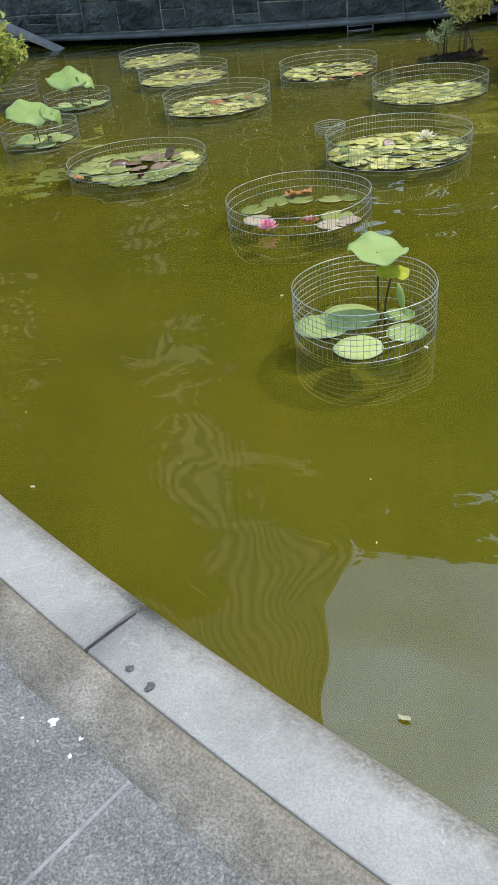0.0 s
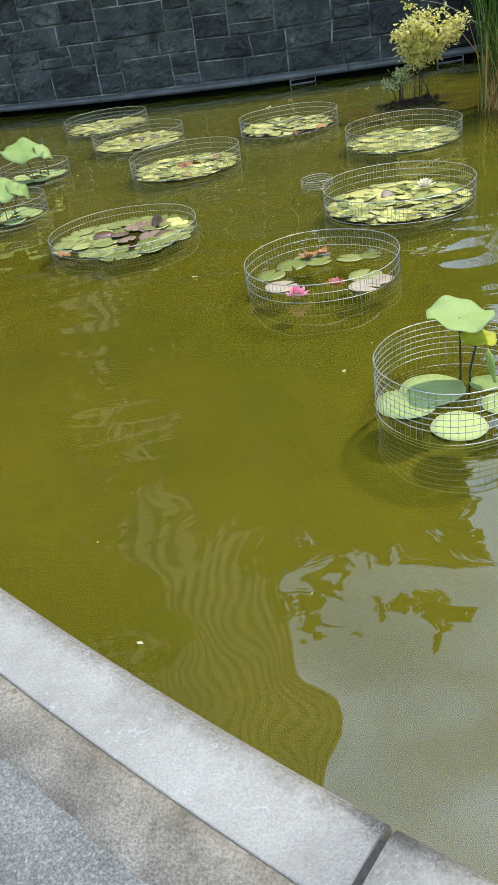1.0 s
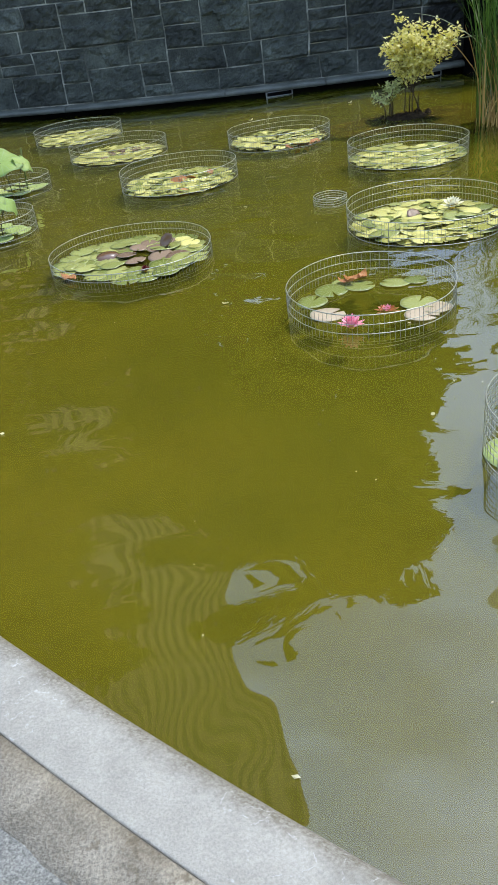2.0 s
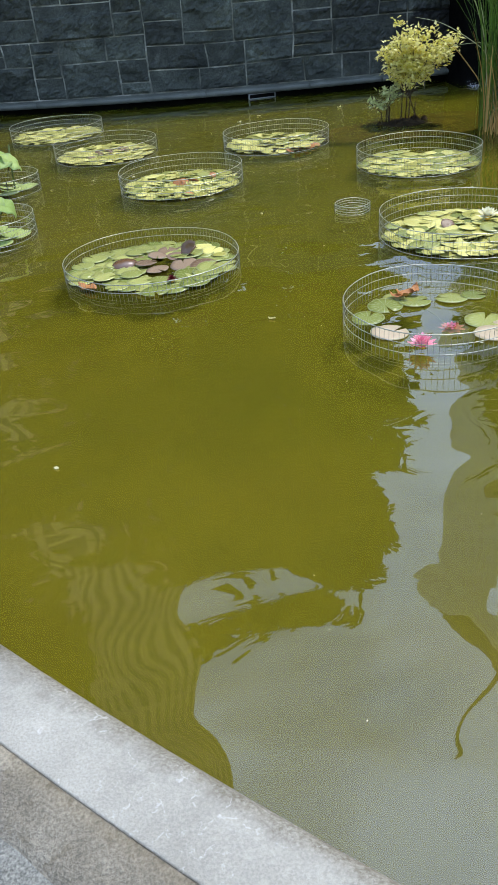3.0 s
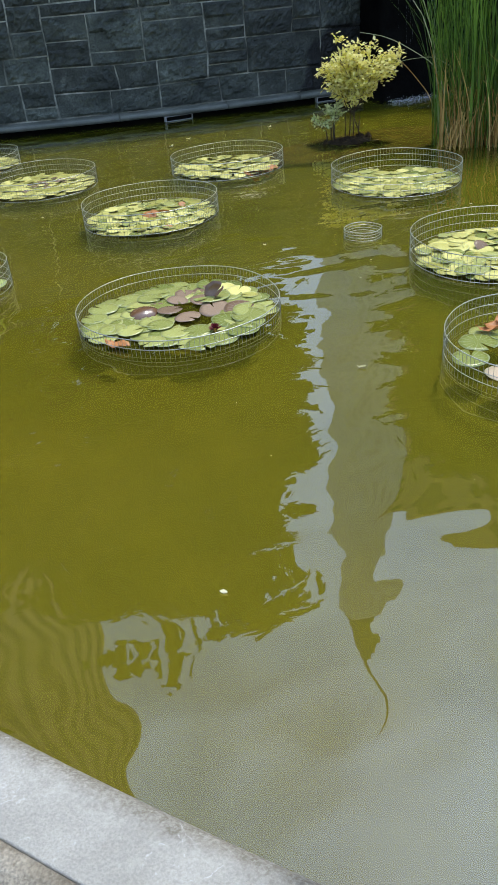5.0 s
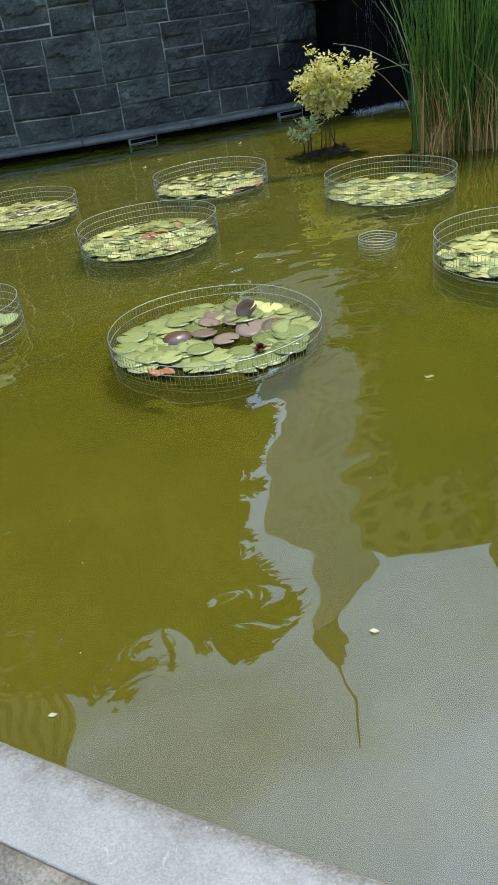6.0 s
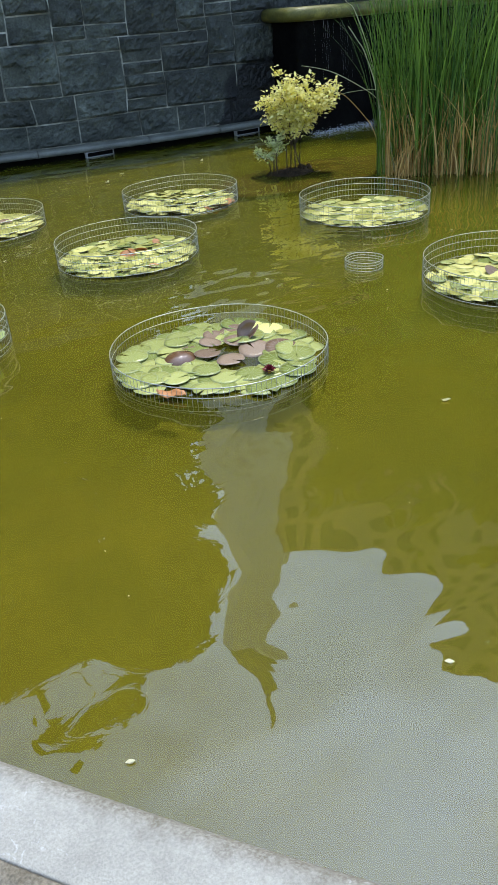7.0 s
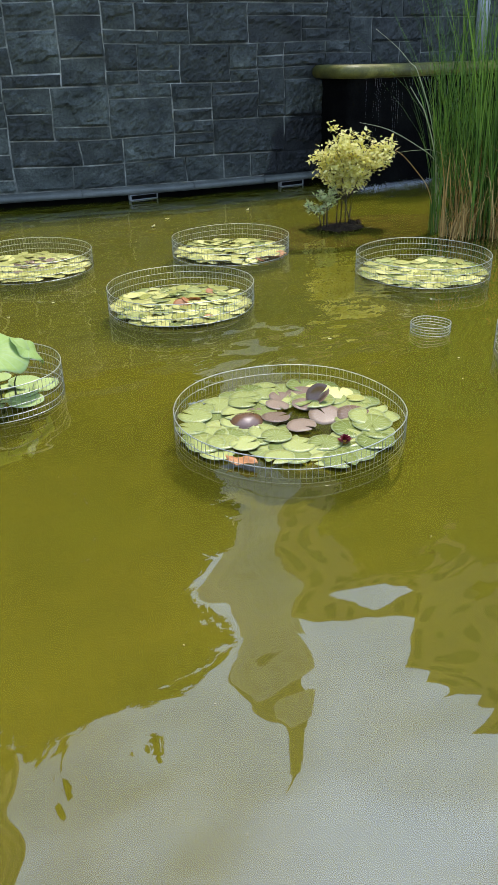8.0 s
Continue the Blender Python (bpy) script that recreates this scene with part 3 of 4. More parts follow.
tagged(mesh_object("splash_foam", foam_v, foam_f, water_glass), "white splash where the waterfall meets the pond", "splash", kind="stuff")
drain_pipe = mesh_object("downpipe", *tube([(6.75, 12.26, 1.46), (6.75, 12.26, WALL_H + 0.2)], 0.09, 16), pipe_grey, True)
tagged(drain_pipe, "grey metal pipe standing against the dark stone wall", "pipe")


# ---- wire cages ----
def cage(x, y, r, h, fence, label, tilt=0.0):
    """A ring of welded garden wire standing in the water; fence: the heights of its rings below the rim."""
    c = tagged(empty("wire_cage", x, y), label, "wire cage", "wire cages in the pond")
    c.rotation_euler = (tilt * 0.6, tilt, random.uniform(0, 6))
    wob, ph = random.uniform(0.004, 0.012) * min(1.0, r / 0.4), random.uniform(0, 6)
    prof = lambda a: r * (1 + wob / r * math.sin(2 * a + ph) + 0.004 * min(1.0, r / 0.4) / r * math.sin(5 * a + ph))
    heights = [h - d for d in fence if h - d > -0.055]
    for i, z in enumerate(heights):
        k = 72 if r > 0.3 else 36
        pts = [(prof(a) * math.cos(a), prof(a) * math.sin(a), z + 0.0025 * math.sin(3 * a + ph)) for a in np.linspace(0, 2 * math.pi, k, endpoint=False)]
        w = mesh_object("wire_ring", *tube(pts, 0.0021 if i else 0.0028, 5, True), wire_metal, True)
        under(w, c)
    lots = []
    n = int(2 * math.pi * r / 0.0254)
    for j in range(n):
        a = 2 * math.pi * j / n
        q = prof(a) + 0.0015
        lots.append(tube([(q * math.cos(a), q * math.sin(a), heights[-1]), (q * math.cos(a), q * math.sin(a), h)], 0.0011, 3))
    ups = under(mesh_object("wire_mesh", *join(*lots), wire_dull), c)
    ups["kind"] = "stuff"
    # overlap where the fence ends meet
    for da in (0.0, 0.09):
        a = 1.1 + da
        q = prof(a) + 0.004
        under(mesh_object("end_wire", *tube([(q * math.cos(a), q * math.sin(a), heights[-1]), (q * math.cos(a), q * math.sin(a), h + 0.002)], 0.0012, 4), wire_dull), c)
    return c


GRADED = (0, 0.050, 0.099, 0.148, 0.180, 0.208, 0.234)
CLOSE = tuple(0.027 * i for i in range(7)) + tuple(0.19 + 0.026 * i for i in range(1, 6))
random.seed(5)
cage(-1.026, 6.096, 0.556, 0.094, GRADED, "round galvanised wire cage around green and purple lily pads")
cage(-0.526, 8.155, 0.530, 0.170, GRADED, "round galvanised wire cage around crowded pale lily pads")
cage(0.491, 3.016, 0.319, 0.216, CLOSE, "tall close-meshed wire cage around a young lotus")
cage(0.227, 4.637, 0.457, 0.134, GRADED, "round galvanised wire cage around a pink water lily")
cage(0.983, 5.855, 0.536, 0.160, GRADED, "round galvanised wire cage around a white water lily")
cage(0.529, 6.711, 0.128, 0.059, (0, 0.018, 0.036, 0.054, 0.072, 0.09), "small empty ring of galvanised wire in the water")
cage(0.650, 9.408, 0.533, 0.152, GRADED, "round galvanised wire cage around pale lily pads near the wall")
cage(1.528, 7.829, 0.544, 0.164, GRADED, "round galvanised wire cage around loose yellow-green pads")
cage(-1.555, 11.513, 0.558, 0.151, GRADED, "round galvanised wire cage near the foot of the stone wall")
cage(-1.062, 9.960, 0.539, 0.150, GRADED, "round galvanised wire cage around yellow-green pads")
cage(-2.110, 8.841, 0.358, 0.153, GRADED, "small wire cage around a lotus with a torn leaf")
cage(-2.116, 7.260, 0.356, 0.179, GRADED, "small wire cage around a lotus with a drooping leaf")
cage(-3.134, 9.693, 0.330, 0.170, GRADED, "small wire cage beside the leafy shrub")


# ---- lily pads ----
def pad_mesh(name, mat, seed, cup=0.0, wave=0.02, notch=0.30, rings=3, seg=26):
    """A round leaf of radius 1 with a notch; scale it to size. cup: how far its edge stands up."""
    rng = random.Random(seed)
    p1, p2 = rng.uniform(0, 6), rng.uniform(0, 6)
    vs, fs = [], []
    for side in (0, 1):
        o = len(vs)
        vs.append((0, 0, -0.014 * side))
        for i in range(1, rings + 1):
            q = i / rings
            for j in range(seg + 1):
                a = notch / 2 * q ** 0.5 + (2 * math.pi - notch * q ** 0.5) * j / seg
                rr = q * (1 + 0.02 * math.sin(3 * a + p1) + 0.012 * math.sin(7 * a + p2))
                z = cup * q ** 3 + wave * q * q * math.sin(3 * a + p2) + wave * 0.5 * q ** 3 * math.sin(7 * a + p1) - 0.014 * side
                vs.append((rr * math.cos(a), rr * math.sin(a), z))
        def at(i, j):
            return o if i == 0 else o + 1 + (i - 1) * (seg + 1) + j
        for j in range(seg):
            t = (o, at(1, j), at(1, j + 1))
            fs.append(t if side == 0 else t[::-1])
            for i in range(1, rings):
                t = (at(i, j), at(i + 1, j), at(i + 1, j + 1), at(i, j + 1))
                fs.append(t if side == 0 else t[::-1])
    half = len(vs) // 2
    for j in range(seg):
        a = 1 + (rings - 1) * (seg + 1) + j
        fs.append((a, a + half, a + 1 + half, a + 1))
    me = bpy.data.meshes.new(name)
    me.from_pydata(vs, [], fs)
    me.materials.append(mat)
    me.polygons.foreach_set("use_smooth", [True] * len(me.polygons))
    me.update()
    return me


PADS = {}
for key, mat in (("green", pad_green), ("yellow", pad_yellow), ("brown", pad_brown), ("pink", pad_pink), ("lotus", lotus_pale), ("rust", dead_leaf)):
    PADS[key] = [pad_mesh("pad", mat, k, (0.0, 0.012, 0.03, -0.015)[k % 4], (0.005, 0.010, 0.018)[k % 3], 0.32 if key != "lotus" else 0.02) for k in range(6)]


def pad(plant, key, x, y, z, r, rx=0.0, ry=0.0, k=None, label=""):
    o = new("pad", PADS[key][random.randrange(6) if k is None else k])
    o.parent = plant
    o.location, o.rotation_euler, o.scale = (x, y, z), (rx, ry, random.uniform(0, 6.28)), (r, r, r)
    if label:
        o["label"] = label
    return o


def lily_bed(x, y, reach, count, size, mix, label, seed, pile=0.02, hole=(), rough=0.06, pack=0.62):
    """Floating pads crowded inside a cage; pile: how high they climb over one another."""
    random.seed(seed)
    plant = tagged(empty("water_lily", x, y), label, "water lily", "water lilies in wire cages")
    placed = []
    tries = 0
    while len(placed) < count and tries < count * 60:
        tries += 1
        a, d = random.uniform(0, 6.283), math.sqrt(random.random())
        r = size * random.uniform(0.72, 1.2)
        px, py = (reach - r * 0.92) * d * math.cos(a), (reach - r * 0.92) * d * math.sin(a)
        if any(math.hypot(px - hx, py - hy) < hr for hx, hy, hr in hole):
            continue
        near = min((math.hypot(px - q[0], py - q[1]) / (r + q[2]) for q in placed), default=9)
        if near < pack - 0.34 * tries / (count * 60):
            continue
        placed.append((px, py, r))
    for i, (px, py, r) in enumerate(placed):
        key = random.choice(mix)
        up = pile * random.random() ** 1.5
        pad(plant, key, px, py, 0.006 + 0.0012 * i % 0.012 + up, r, random.gauss(0, rough) * (0.3 + up / max(pile, 0.001)), random.gauss(0, rough) * (0.3 + up / max(pile, 0.001)))
    return plant


def petal_mesh(name, mat, length, width, lift):
    vs, fs = [], []
    for i in range(5):
        t = i / 4
        w = width * math.sin(math.pi * (0.12 + 0.88 * t)) ** 0.8 * (1 if i < 4 else 0.05)
        z = lift * length * t * t
        for s in (-1, 0, 1):
            vs.append((length * t, s * w, z + 0.25 * w * abs(s)))
    for i in range(4):
        for s in (0, 1):
            a = i * 3 + s
            fs.append((a, a + 3, a + 4, a + 1))
    n = len(vs)
    vs += [(x, y, z - 0.0015) for x, y, z in vs]
    fs += [tuple(k + n for k in f[::-1]) for f in fs]
    me = bpy.data.meshes.new(name)
    me.from_pydata(vs, [], fs)
    me.materials.append(mat)
    me.polygons.foreach_set("use_smooth", [True] * len(me.polygons))
    me.update()
    return me


def bloom(plant, x, y, z, mat, size, label):
    f = under(mesh_object("flower", *tube([(0, 0, -0.01), (0, 0, 0.012)], 0.012 * size / 0.06, 8), stamen, True), plant, label)
    f.location = (x, y, z)
    for ring, (count, tilt) in enumerate(((9, 12), (8, 35), (6, 58))):
        me = petal_mesh("petal", mat, size * (1 - 0.13 * ring), size * 0.2, 0.15)
        for j in range(count):
            o = new("petal", me)
            o.parent = f
            o.rotation_euler = (0, -radians(tilt + random.uniform(-6, 6)), 2 * math.pi * (j + ring * 0.5) / count)
            o.location = (0, 0, 0.004 * ring)
    return f


def leaf_patch(name, mat, r, bend, seed):
    """A loose leaf, bent along its length."""
    me = pad_mesh(name, mat, seed, 0.1, 0.12, 0.02, 3, 18)
    for v in me.vertices:
        v.co.x *= 1.0
        v.co.y *= 0.42
        v.co.z += bend * v.co.x * v.co.x
    o = new(name, me)
    o.scale = (r, r, r)
    return o


# pads with a purple-brown middle
bed_c = lily_bed(-1.026, 6.096, 0.55, 64, 0.096, ["green"] * 11, "green floating lily pads with purple-brown ones in the middle", 21, 0.006, hole=((0.07, -0.05, 0.22), (-0.40, -0.25, 0.15), (-0.2, -0.42, 0.1)), rough=0.02, pack=0.66)
for px, py, r, up in ((-0.09, 0.16, 0.058, 0.012), (0.05, 0.17, 0.066, 0.02), (-0.04, 0.05, 0.076, 0.022), (0.19, -0.05, 0.092, 0.012), (0.02, -0.08, 0.078, 0.010), (0.17, 0.10, 0.07, 0.016), (0.24, 0.24, 0.085, 0.012), (0.31, -0.13, 0.095, 0.010), (0.13, 0.25, 0.07, 0.01)):
    pad(bed_c, "brown", px, py, up + 0.005, r * 0.94, random.gauss(0, 0.08), random.gauss(0, 0.08))
for px, py, r in ((-0.17, -0.17, 0.12), (-0.12, -0.02, 0.09), (-0.05, -0.30, 0.1), (0.1, -0.38, 0.1), (0.27, -0.3, 0.1), (0.34, 0.05, 0.12)):
    pad(bed_c, "green", px, py, 0.008, r)
for px, py, r in ((0.41, 0.12, 0.075), (0.36, 0.24, 0.07), (0.44, 0.02, 0.05)):
    pad(bed_c, "yellow", px, py, 0.02, r, 0.04, -0.03)
dome = new("curled_pad", pad_mesh("curled_pad", brown_leaf, 3, -0.45, 0.02, 0.2))
under(dome, bed_c, "glossy brown pad curled upside down")
dome.location, dome.scale = (-0.170, 0.115, 0.044), (0.10, 0.09, 0.09)
me = pad_mesh("curled_pad", brown_leaf, 8, 0.3, 0.06, 0.3)
for v in me.vertices:
    v.co.y *= 0.8
    v.co.z += 0.55 * v.co.y * v.co.y
curl = new("curled_pad", me)
under(curl, bed_c, "dark brown pad standing half folded on its edge")
curl.location, curl.scale, curl.rotation_euler = (0.267, 0.106, 0.045), (0.066, 0.066, 0.066), (radians(48), radians(-38), radians(-30))
bloom(bed_c, 0.077, -0.345, 0.02, petal_red, 0.04, "small dark red bud")
float_leaf = leaf_patch("fallen_leaf", dead_leaf, 0.075, 0.12, 5)
float_leaf.location, float_leaf.rotation_euler = (-1.449, 5.848, 0.022), (0.1, 0, radians(-52))
tagged(float_leaf, "orange dead leaf floating inside the wire cage", "leaf")

bed_b = lily_bed(-0.526, 8.155, 0.520, 210, 0.060, ["yellow"] * 5 + ["green"] * 2, "crowded pale yellow-green lily pads heaped in the middle", 22, 0.018, rough=0.10, pack=0.5)
for px, py, r in ((-0.04, -0.06, 0.055), (0.04, -0.03, 0.06), (0.11, 0.0, 0.045), (0.30, 0.12, 0.03), (0.0, -0.42, 0.05)):
    o = new("brown_pad", PADS["rust"][2])
    under(o, bed_b, "withered rust-coloured pad")
    o.location, o.scale, o.rotation_euler = (px, py, 0.035 if py > -0.3 else 0.01), (r, r, r), (0.55, 0.2, px * 20)
bed_f = lily_bed(0.983, 5.855, 0.525, 190, 0.066, ["yellow"] * 4 + ["green"] * 2, "heaped yellow-green lily pads with an open white flower", 23, 0.024, rough=0.10, pack=0.54)
bloom(bed_f, 0.225, 0.10, 0.05, petal_white, 0.088, "open white water lily flower")
for px, py in ((-0.05, 0.12), (0.3, -0.38), (0.38, -0.3)):
    o = new("brown_pad", PADS["brown"][1])
    under(o, bed_f, "withered red-brown pad")
    o.location, o.scale, o.rotation_euler = (px, py, 0.04 if py > 0 else 0.015), (0.046, 0.046, 0.046), (0.5, 0.3, px * 9)
bed_a = lily_bed(0.650, 9.408, 0.520, 200, 0.060, ["yellow"] * 5 + ["green"], "crowded pale yellow lily pads inside a wire cage", 24, 0.020, rough=0.12, pack=0.5)
for px, py, r in ((0.02, -0.46, 0.045), (0.10, -0.44, 0.05), (0.18, -0.45, 0.04), (0.25, -0.41, 0.05), (0.33, -0.36, 0.04)):
    o = new("brown_pad", PADS["rust"][4])
    under(o, bed_a, "orange-yellow withered pad")
    o.location, o.scale, o.rotation_euler = (px, py, 0.022), (r, r, r), (0.35, 0.15, px * 20)
bed_d = lily_bed(1.528, 7.829, 0.530, 120, 0.074, ["yellow"] * 5 + ["green"] * 2, "loose flat yellow-green lily pads inside a wire cage", 25, 0.007, rough=0.03, hole=((0.22, 0.42, 0.17),), pack=0.56)
bed_l = lily_bed(-1.555, 11.513, 0.545, 200, 0.060, ["yellow"] * 6, "pale yellow-green lily pads before the far wall", 26, 0.014, rough=0.08, pack=0.5)
bed_m = lily_bed(-1.062, 9.960, 0.530, 200, 0.060, ["yellow"], "yellow-green lily pads with a brownish middle", 27, 0.012, rough=0.06, pack=0.5)

for k in range(14):
    pad(bed_m, "brown", random.gauss(0.05, 0.13), random.gauss(0.0, 0.09), 0.03, random.uniform(0.028, 0.045), random.gauss(0, 0.1), random.gauss(0, 0.1))

# the pink water lily
random.seed(31)
pink = tagged(empty("water_lily", 0.227, 4.60), "sparse lily pads with one open pink flower", "water lily", "water lilies in wire cages")
for key, px, py, r in (("green", -0.064, 0.40, 0.06), ("green", -0.15, 0.31, 0.095), ("green", -0.29, 0.19, 0.085), ("green", 0.015, 0.30, 0.085), ("green", 0.21, 0.27, 0.085), ("green", 0.33, 0.26, 0.065),
                       ("pink", -0.255, -0.02, 0.095), ("green", 0.23, -0.06, 0.10), ("pink", 0.19, -0.22, 0.09), ("pink", 0.29, -0.17, 0.08)):
    pad(pink, key, px, py, 0.006 + random.uniform(0, 0.006), r, random.gauss(0, 0.03), random.gauss(0, 0.03), 0 if key != "pink" else None)
bloom(pink, -0.191, -0.262, 0.028, petal_pink, 0.074, "open pink water lily flower")
sunk = bloom(pink, 0.06, -0.05, -0.045, petal_pink, 0.075, "faded pink flower sinking below the surface")
for pts in ([(0.02, 0.29, 0.0), (0.05, 0.12, -0.02), (0.06, -0.05, -0.05)], [(-0.2, -0.2, 0.02), (-0.05, -0.22, -0.05), (0.05, -0.2, -0.15)]):
    under(mesh_object("stem", *tube(pts, 0.005, 6), stem_green, True), pink)
for k, (px, py) in enumerate(((0.0, 0.4), (0.06, 0.41), (-0.05, 0.37))):
    o = under(leaf_patch("brown_leaf", dead_leaf, 0.06, 0.3, 40 + k), pink, "withered orange-brown leaf")
    o.location, o.rotation_euler = (px, py, 0.02), (0.2, 0.1, k * 1.1)


# ---- lotus plants ----
def lotus_leaf(plant, x, y, z, r, base, mat, seed, tilt=(0.0, 0.0), droop=0.0, stretch=1.0, cup=0.12):
    me = pad_mesh("leaf", mat, seed, cup, 0.14, 0.01, 6, 48)
    for v in me.vertices:
        q = math.hypot(v.co.x, v.co.y)
        v.co.z -= droop * max(0.0, v.co.x) ** 2 * q + droop * 0.5 * max(0, -v.co.y) ** 2
        v.co.z -= 0.10 * math.exp(-(q / 0.22) ** 2)
        v.co.z *= 0.8
    o = under(new("leaf", me), plant)
    o.location, o.scale, o.rotation_euler = (x, y, z), (r * stretch, r, r), (tilt[0], tilt[1], 0.0)
    bx, by = base
    pts = [(bx, by, -0.2), (bx * 0.9 + x * 0.1, by * 0.9 + y * 0.1, z * 0.3), (bx * 0.4 + x * 0.6, by * 0.4 + y * 0.6, z * 0.75), (x, y, z - 0.07 * r)]
    under(mesh_object("stem", *tube(pts, 0.0048, 7), stem_dark, True), plant)
    return o


random.seed(33)
lotus = tagged(empty("lotus_plant", 0.491, 3.016), "young lotus with one raised leaf and floating round leaves", "lotus")
lotus_leaf(lotus, 0.07, 0.16, 0.295, 0.128, (0.075, 0.155), lotus_green, 51, (0.10, 0.06), 0.10, 1.05)
lotus_leaf(lotus, 0.135, 0.12, 0.20, 0.066, (0.10, 0.12), lotus_yellow, 52, (0.12, 0.1), 0.2, 1.15, 0.2)
for px, py, r in ((-0.19, 0.03, 0.125), (-0.06, 0.11, 0.135), (-0.045, -0.20, 0.108), (0.17, -0.09, 0.088), (0.165, 0.09, 0.07)):
    pad(lotus, "lotus", px, py, 0.006 + random.uniform(0, 0.004), r)
rolled = []
for i in range(7):
    t = i / 6
    rolled.append((0.15 + 0.03 * t, 0.05 - 0.01 * t, 0.03 + 0.15 * (1 - t)))
under(mesh_object("rolled_leaf", *tube(rolled, [0.004, 0.013, 0.017, 0.016, 0.012, 0.007, 0.003], 8), lotus_green, True), lotus, "unopened rolled green leaf")
for (x, y, lx0, ly0, lz, lr, seed) in ((-2.110, 8.841, -0.04, -0.15, 0.325, 0.18, 61), (-2.116, 7.260, -0.03, -0.10, 0.305, 0.175, 62)):
    g = tagged(empty("lotus_plant", x, y), "lotus with wavy raised leaves in a small wire cage", "lotus")
    lotus_leaf(g, lx0, ly0, lz, lr * 1.08, (lx0 + 0.03, ly0 + 0.05), lotus_green, seed, (0.30, 0.06), 0.3, 1.1, 0.02)
    lotus_leaf(g, lx0 + 0.2, ly0 + 0.02, lz - 0.04, lr * 0.6, (lx0 + 0.1, ly0 + 0.06), lotus_green, seed + 5, (0.1, 0.5), 0.7)
    if seed == 61:
        under(mesh_object("stem", *tube([(0.12, 0.0, -0.1), (0.14, 0.0, 0.2), (0.16, -0.02, 0.40)], 0.008, 7), stem_green, True), g)
    for k in range(14):
        a = k * 2.4
        pad(g, "lotus", 0.26 * math.cos(a) * (0.3 + 0.05 * k), 0.26 * math.sin(a) * (0.3 + 0.05 * k), 0.006 + 0.002 * k, random.uniform(0.06, 0.1), random.gauss(0, 0.12), random.gauss(0, 0.12))


# ---- leaves in bulk ----
def leaf_cloud(name, centres, count, length, width, mat, rng, spread, up=0.3):
    """Many small folded leaves round the given centres, in one mesh."""
    vs, fs = [], []
    for i in range(count):
        c = centres[rng.randrange(len(centres))]
        p = Vector(c) + Vector((rng.gauss(0, spread), rng.gauss(0, spread), rng.gauss(0, spread * 0.8)))
        d = Vector((rng.gauss(0, 1), rng.gauss(0, 1), rng.gauss(up, 0.6))).normalized()
        s = d.cross(Vector((rng.gauss(0, 0.5), rng.gauss(0, 0.5), 1))).normalized()
        nrm = s.cross(d)
        L, W = length * rng.uniform(0.6, 1.25), width * rng.uniform(0.7, 1.2)
        o = len(vs)
        vs += [p, p + d * L * 0.45 + s * W + nrm * W * 0.4, p + d * L, p + d * L * 0.45 - s * W + nrm * W * 0.4, p + d * L * 0.5]
        fs += [(o, o + 1, o + 4), (o + 1, o + 2, o + 4), (o + 2, o + 3, o + 4), (o + 3, o, o + 4)]
    return mesh_object(name, vs, fs, mat)


def shrub(x, y, h, w, stems, leaves, mat, label, seed, clear=0.25, leaf=0.05):
    rng = random.Random(seed)
    s = tagged(empty("shrub", x, y), label, "shrub")
    tips = []
    for i in range(stems):
        a, out = rng.uniform(0, 6.28), w * rng.uniform(0.15, 0.5)
        top = h * rng.uniform(0.66, 1.0) * (1.08 - 0.45 * out / w)
        base = (0.1 * w * math.cos(a), 0.1 * w * math.sin(a), -0.05)
        knee = (0.3 * out * math.cos(a), 0.3 * out * math.sin(a), top * clear)
        tip = (out * math.cos(a), out * math.sin(a), top)
        under(mesh_object("stem", *tube([base, knee, (Vector(knee) * 0.4 + Vector(tip) * 0.6), tip], [0.007, 0.006, 0.004, 0.0018], 6), twig, True), s)
        for k in range(7):
            t = 0.30 + 0.70 * k / 6
            tips.append(Vector(knee).lerp(Vector(tip), t))
        for k in range(5):
            t, b = rng.uniform(0.25, 0.9), rng.uniform(0, 6.28)
            q = Vector(knee).lerp(Vector(tip), t)
            e = q + Vector((math.cos(b), math.sin(b), rng.uniform(0.1, 0.8))) * w * 0.16
            under(mesh_object("twig", *tube([q, e], [0.003, 0.0015], 4), twig), s)
            tips += [q.lerp(e, 0.6), e, e]
    lv = under(leaf_cloud("foliage", tips, leaves, leaf, leaf * 0.3, mat, rng, w * 0.045), s)
    lv["kind"] = "stuff"
    return s


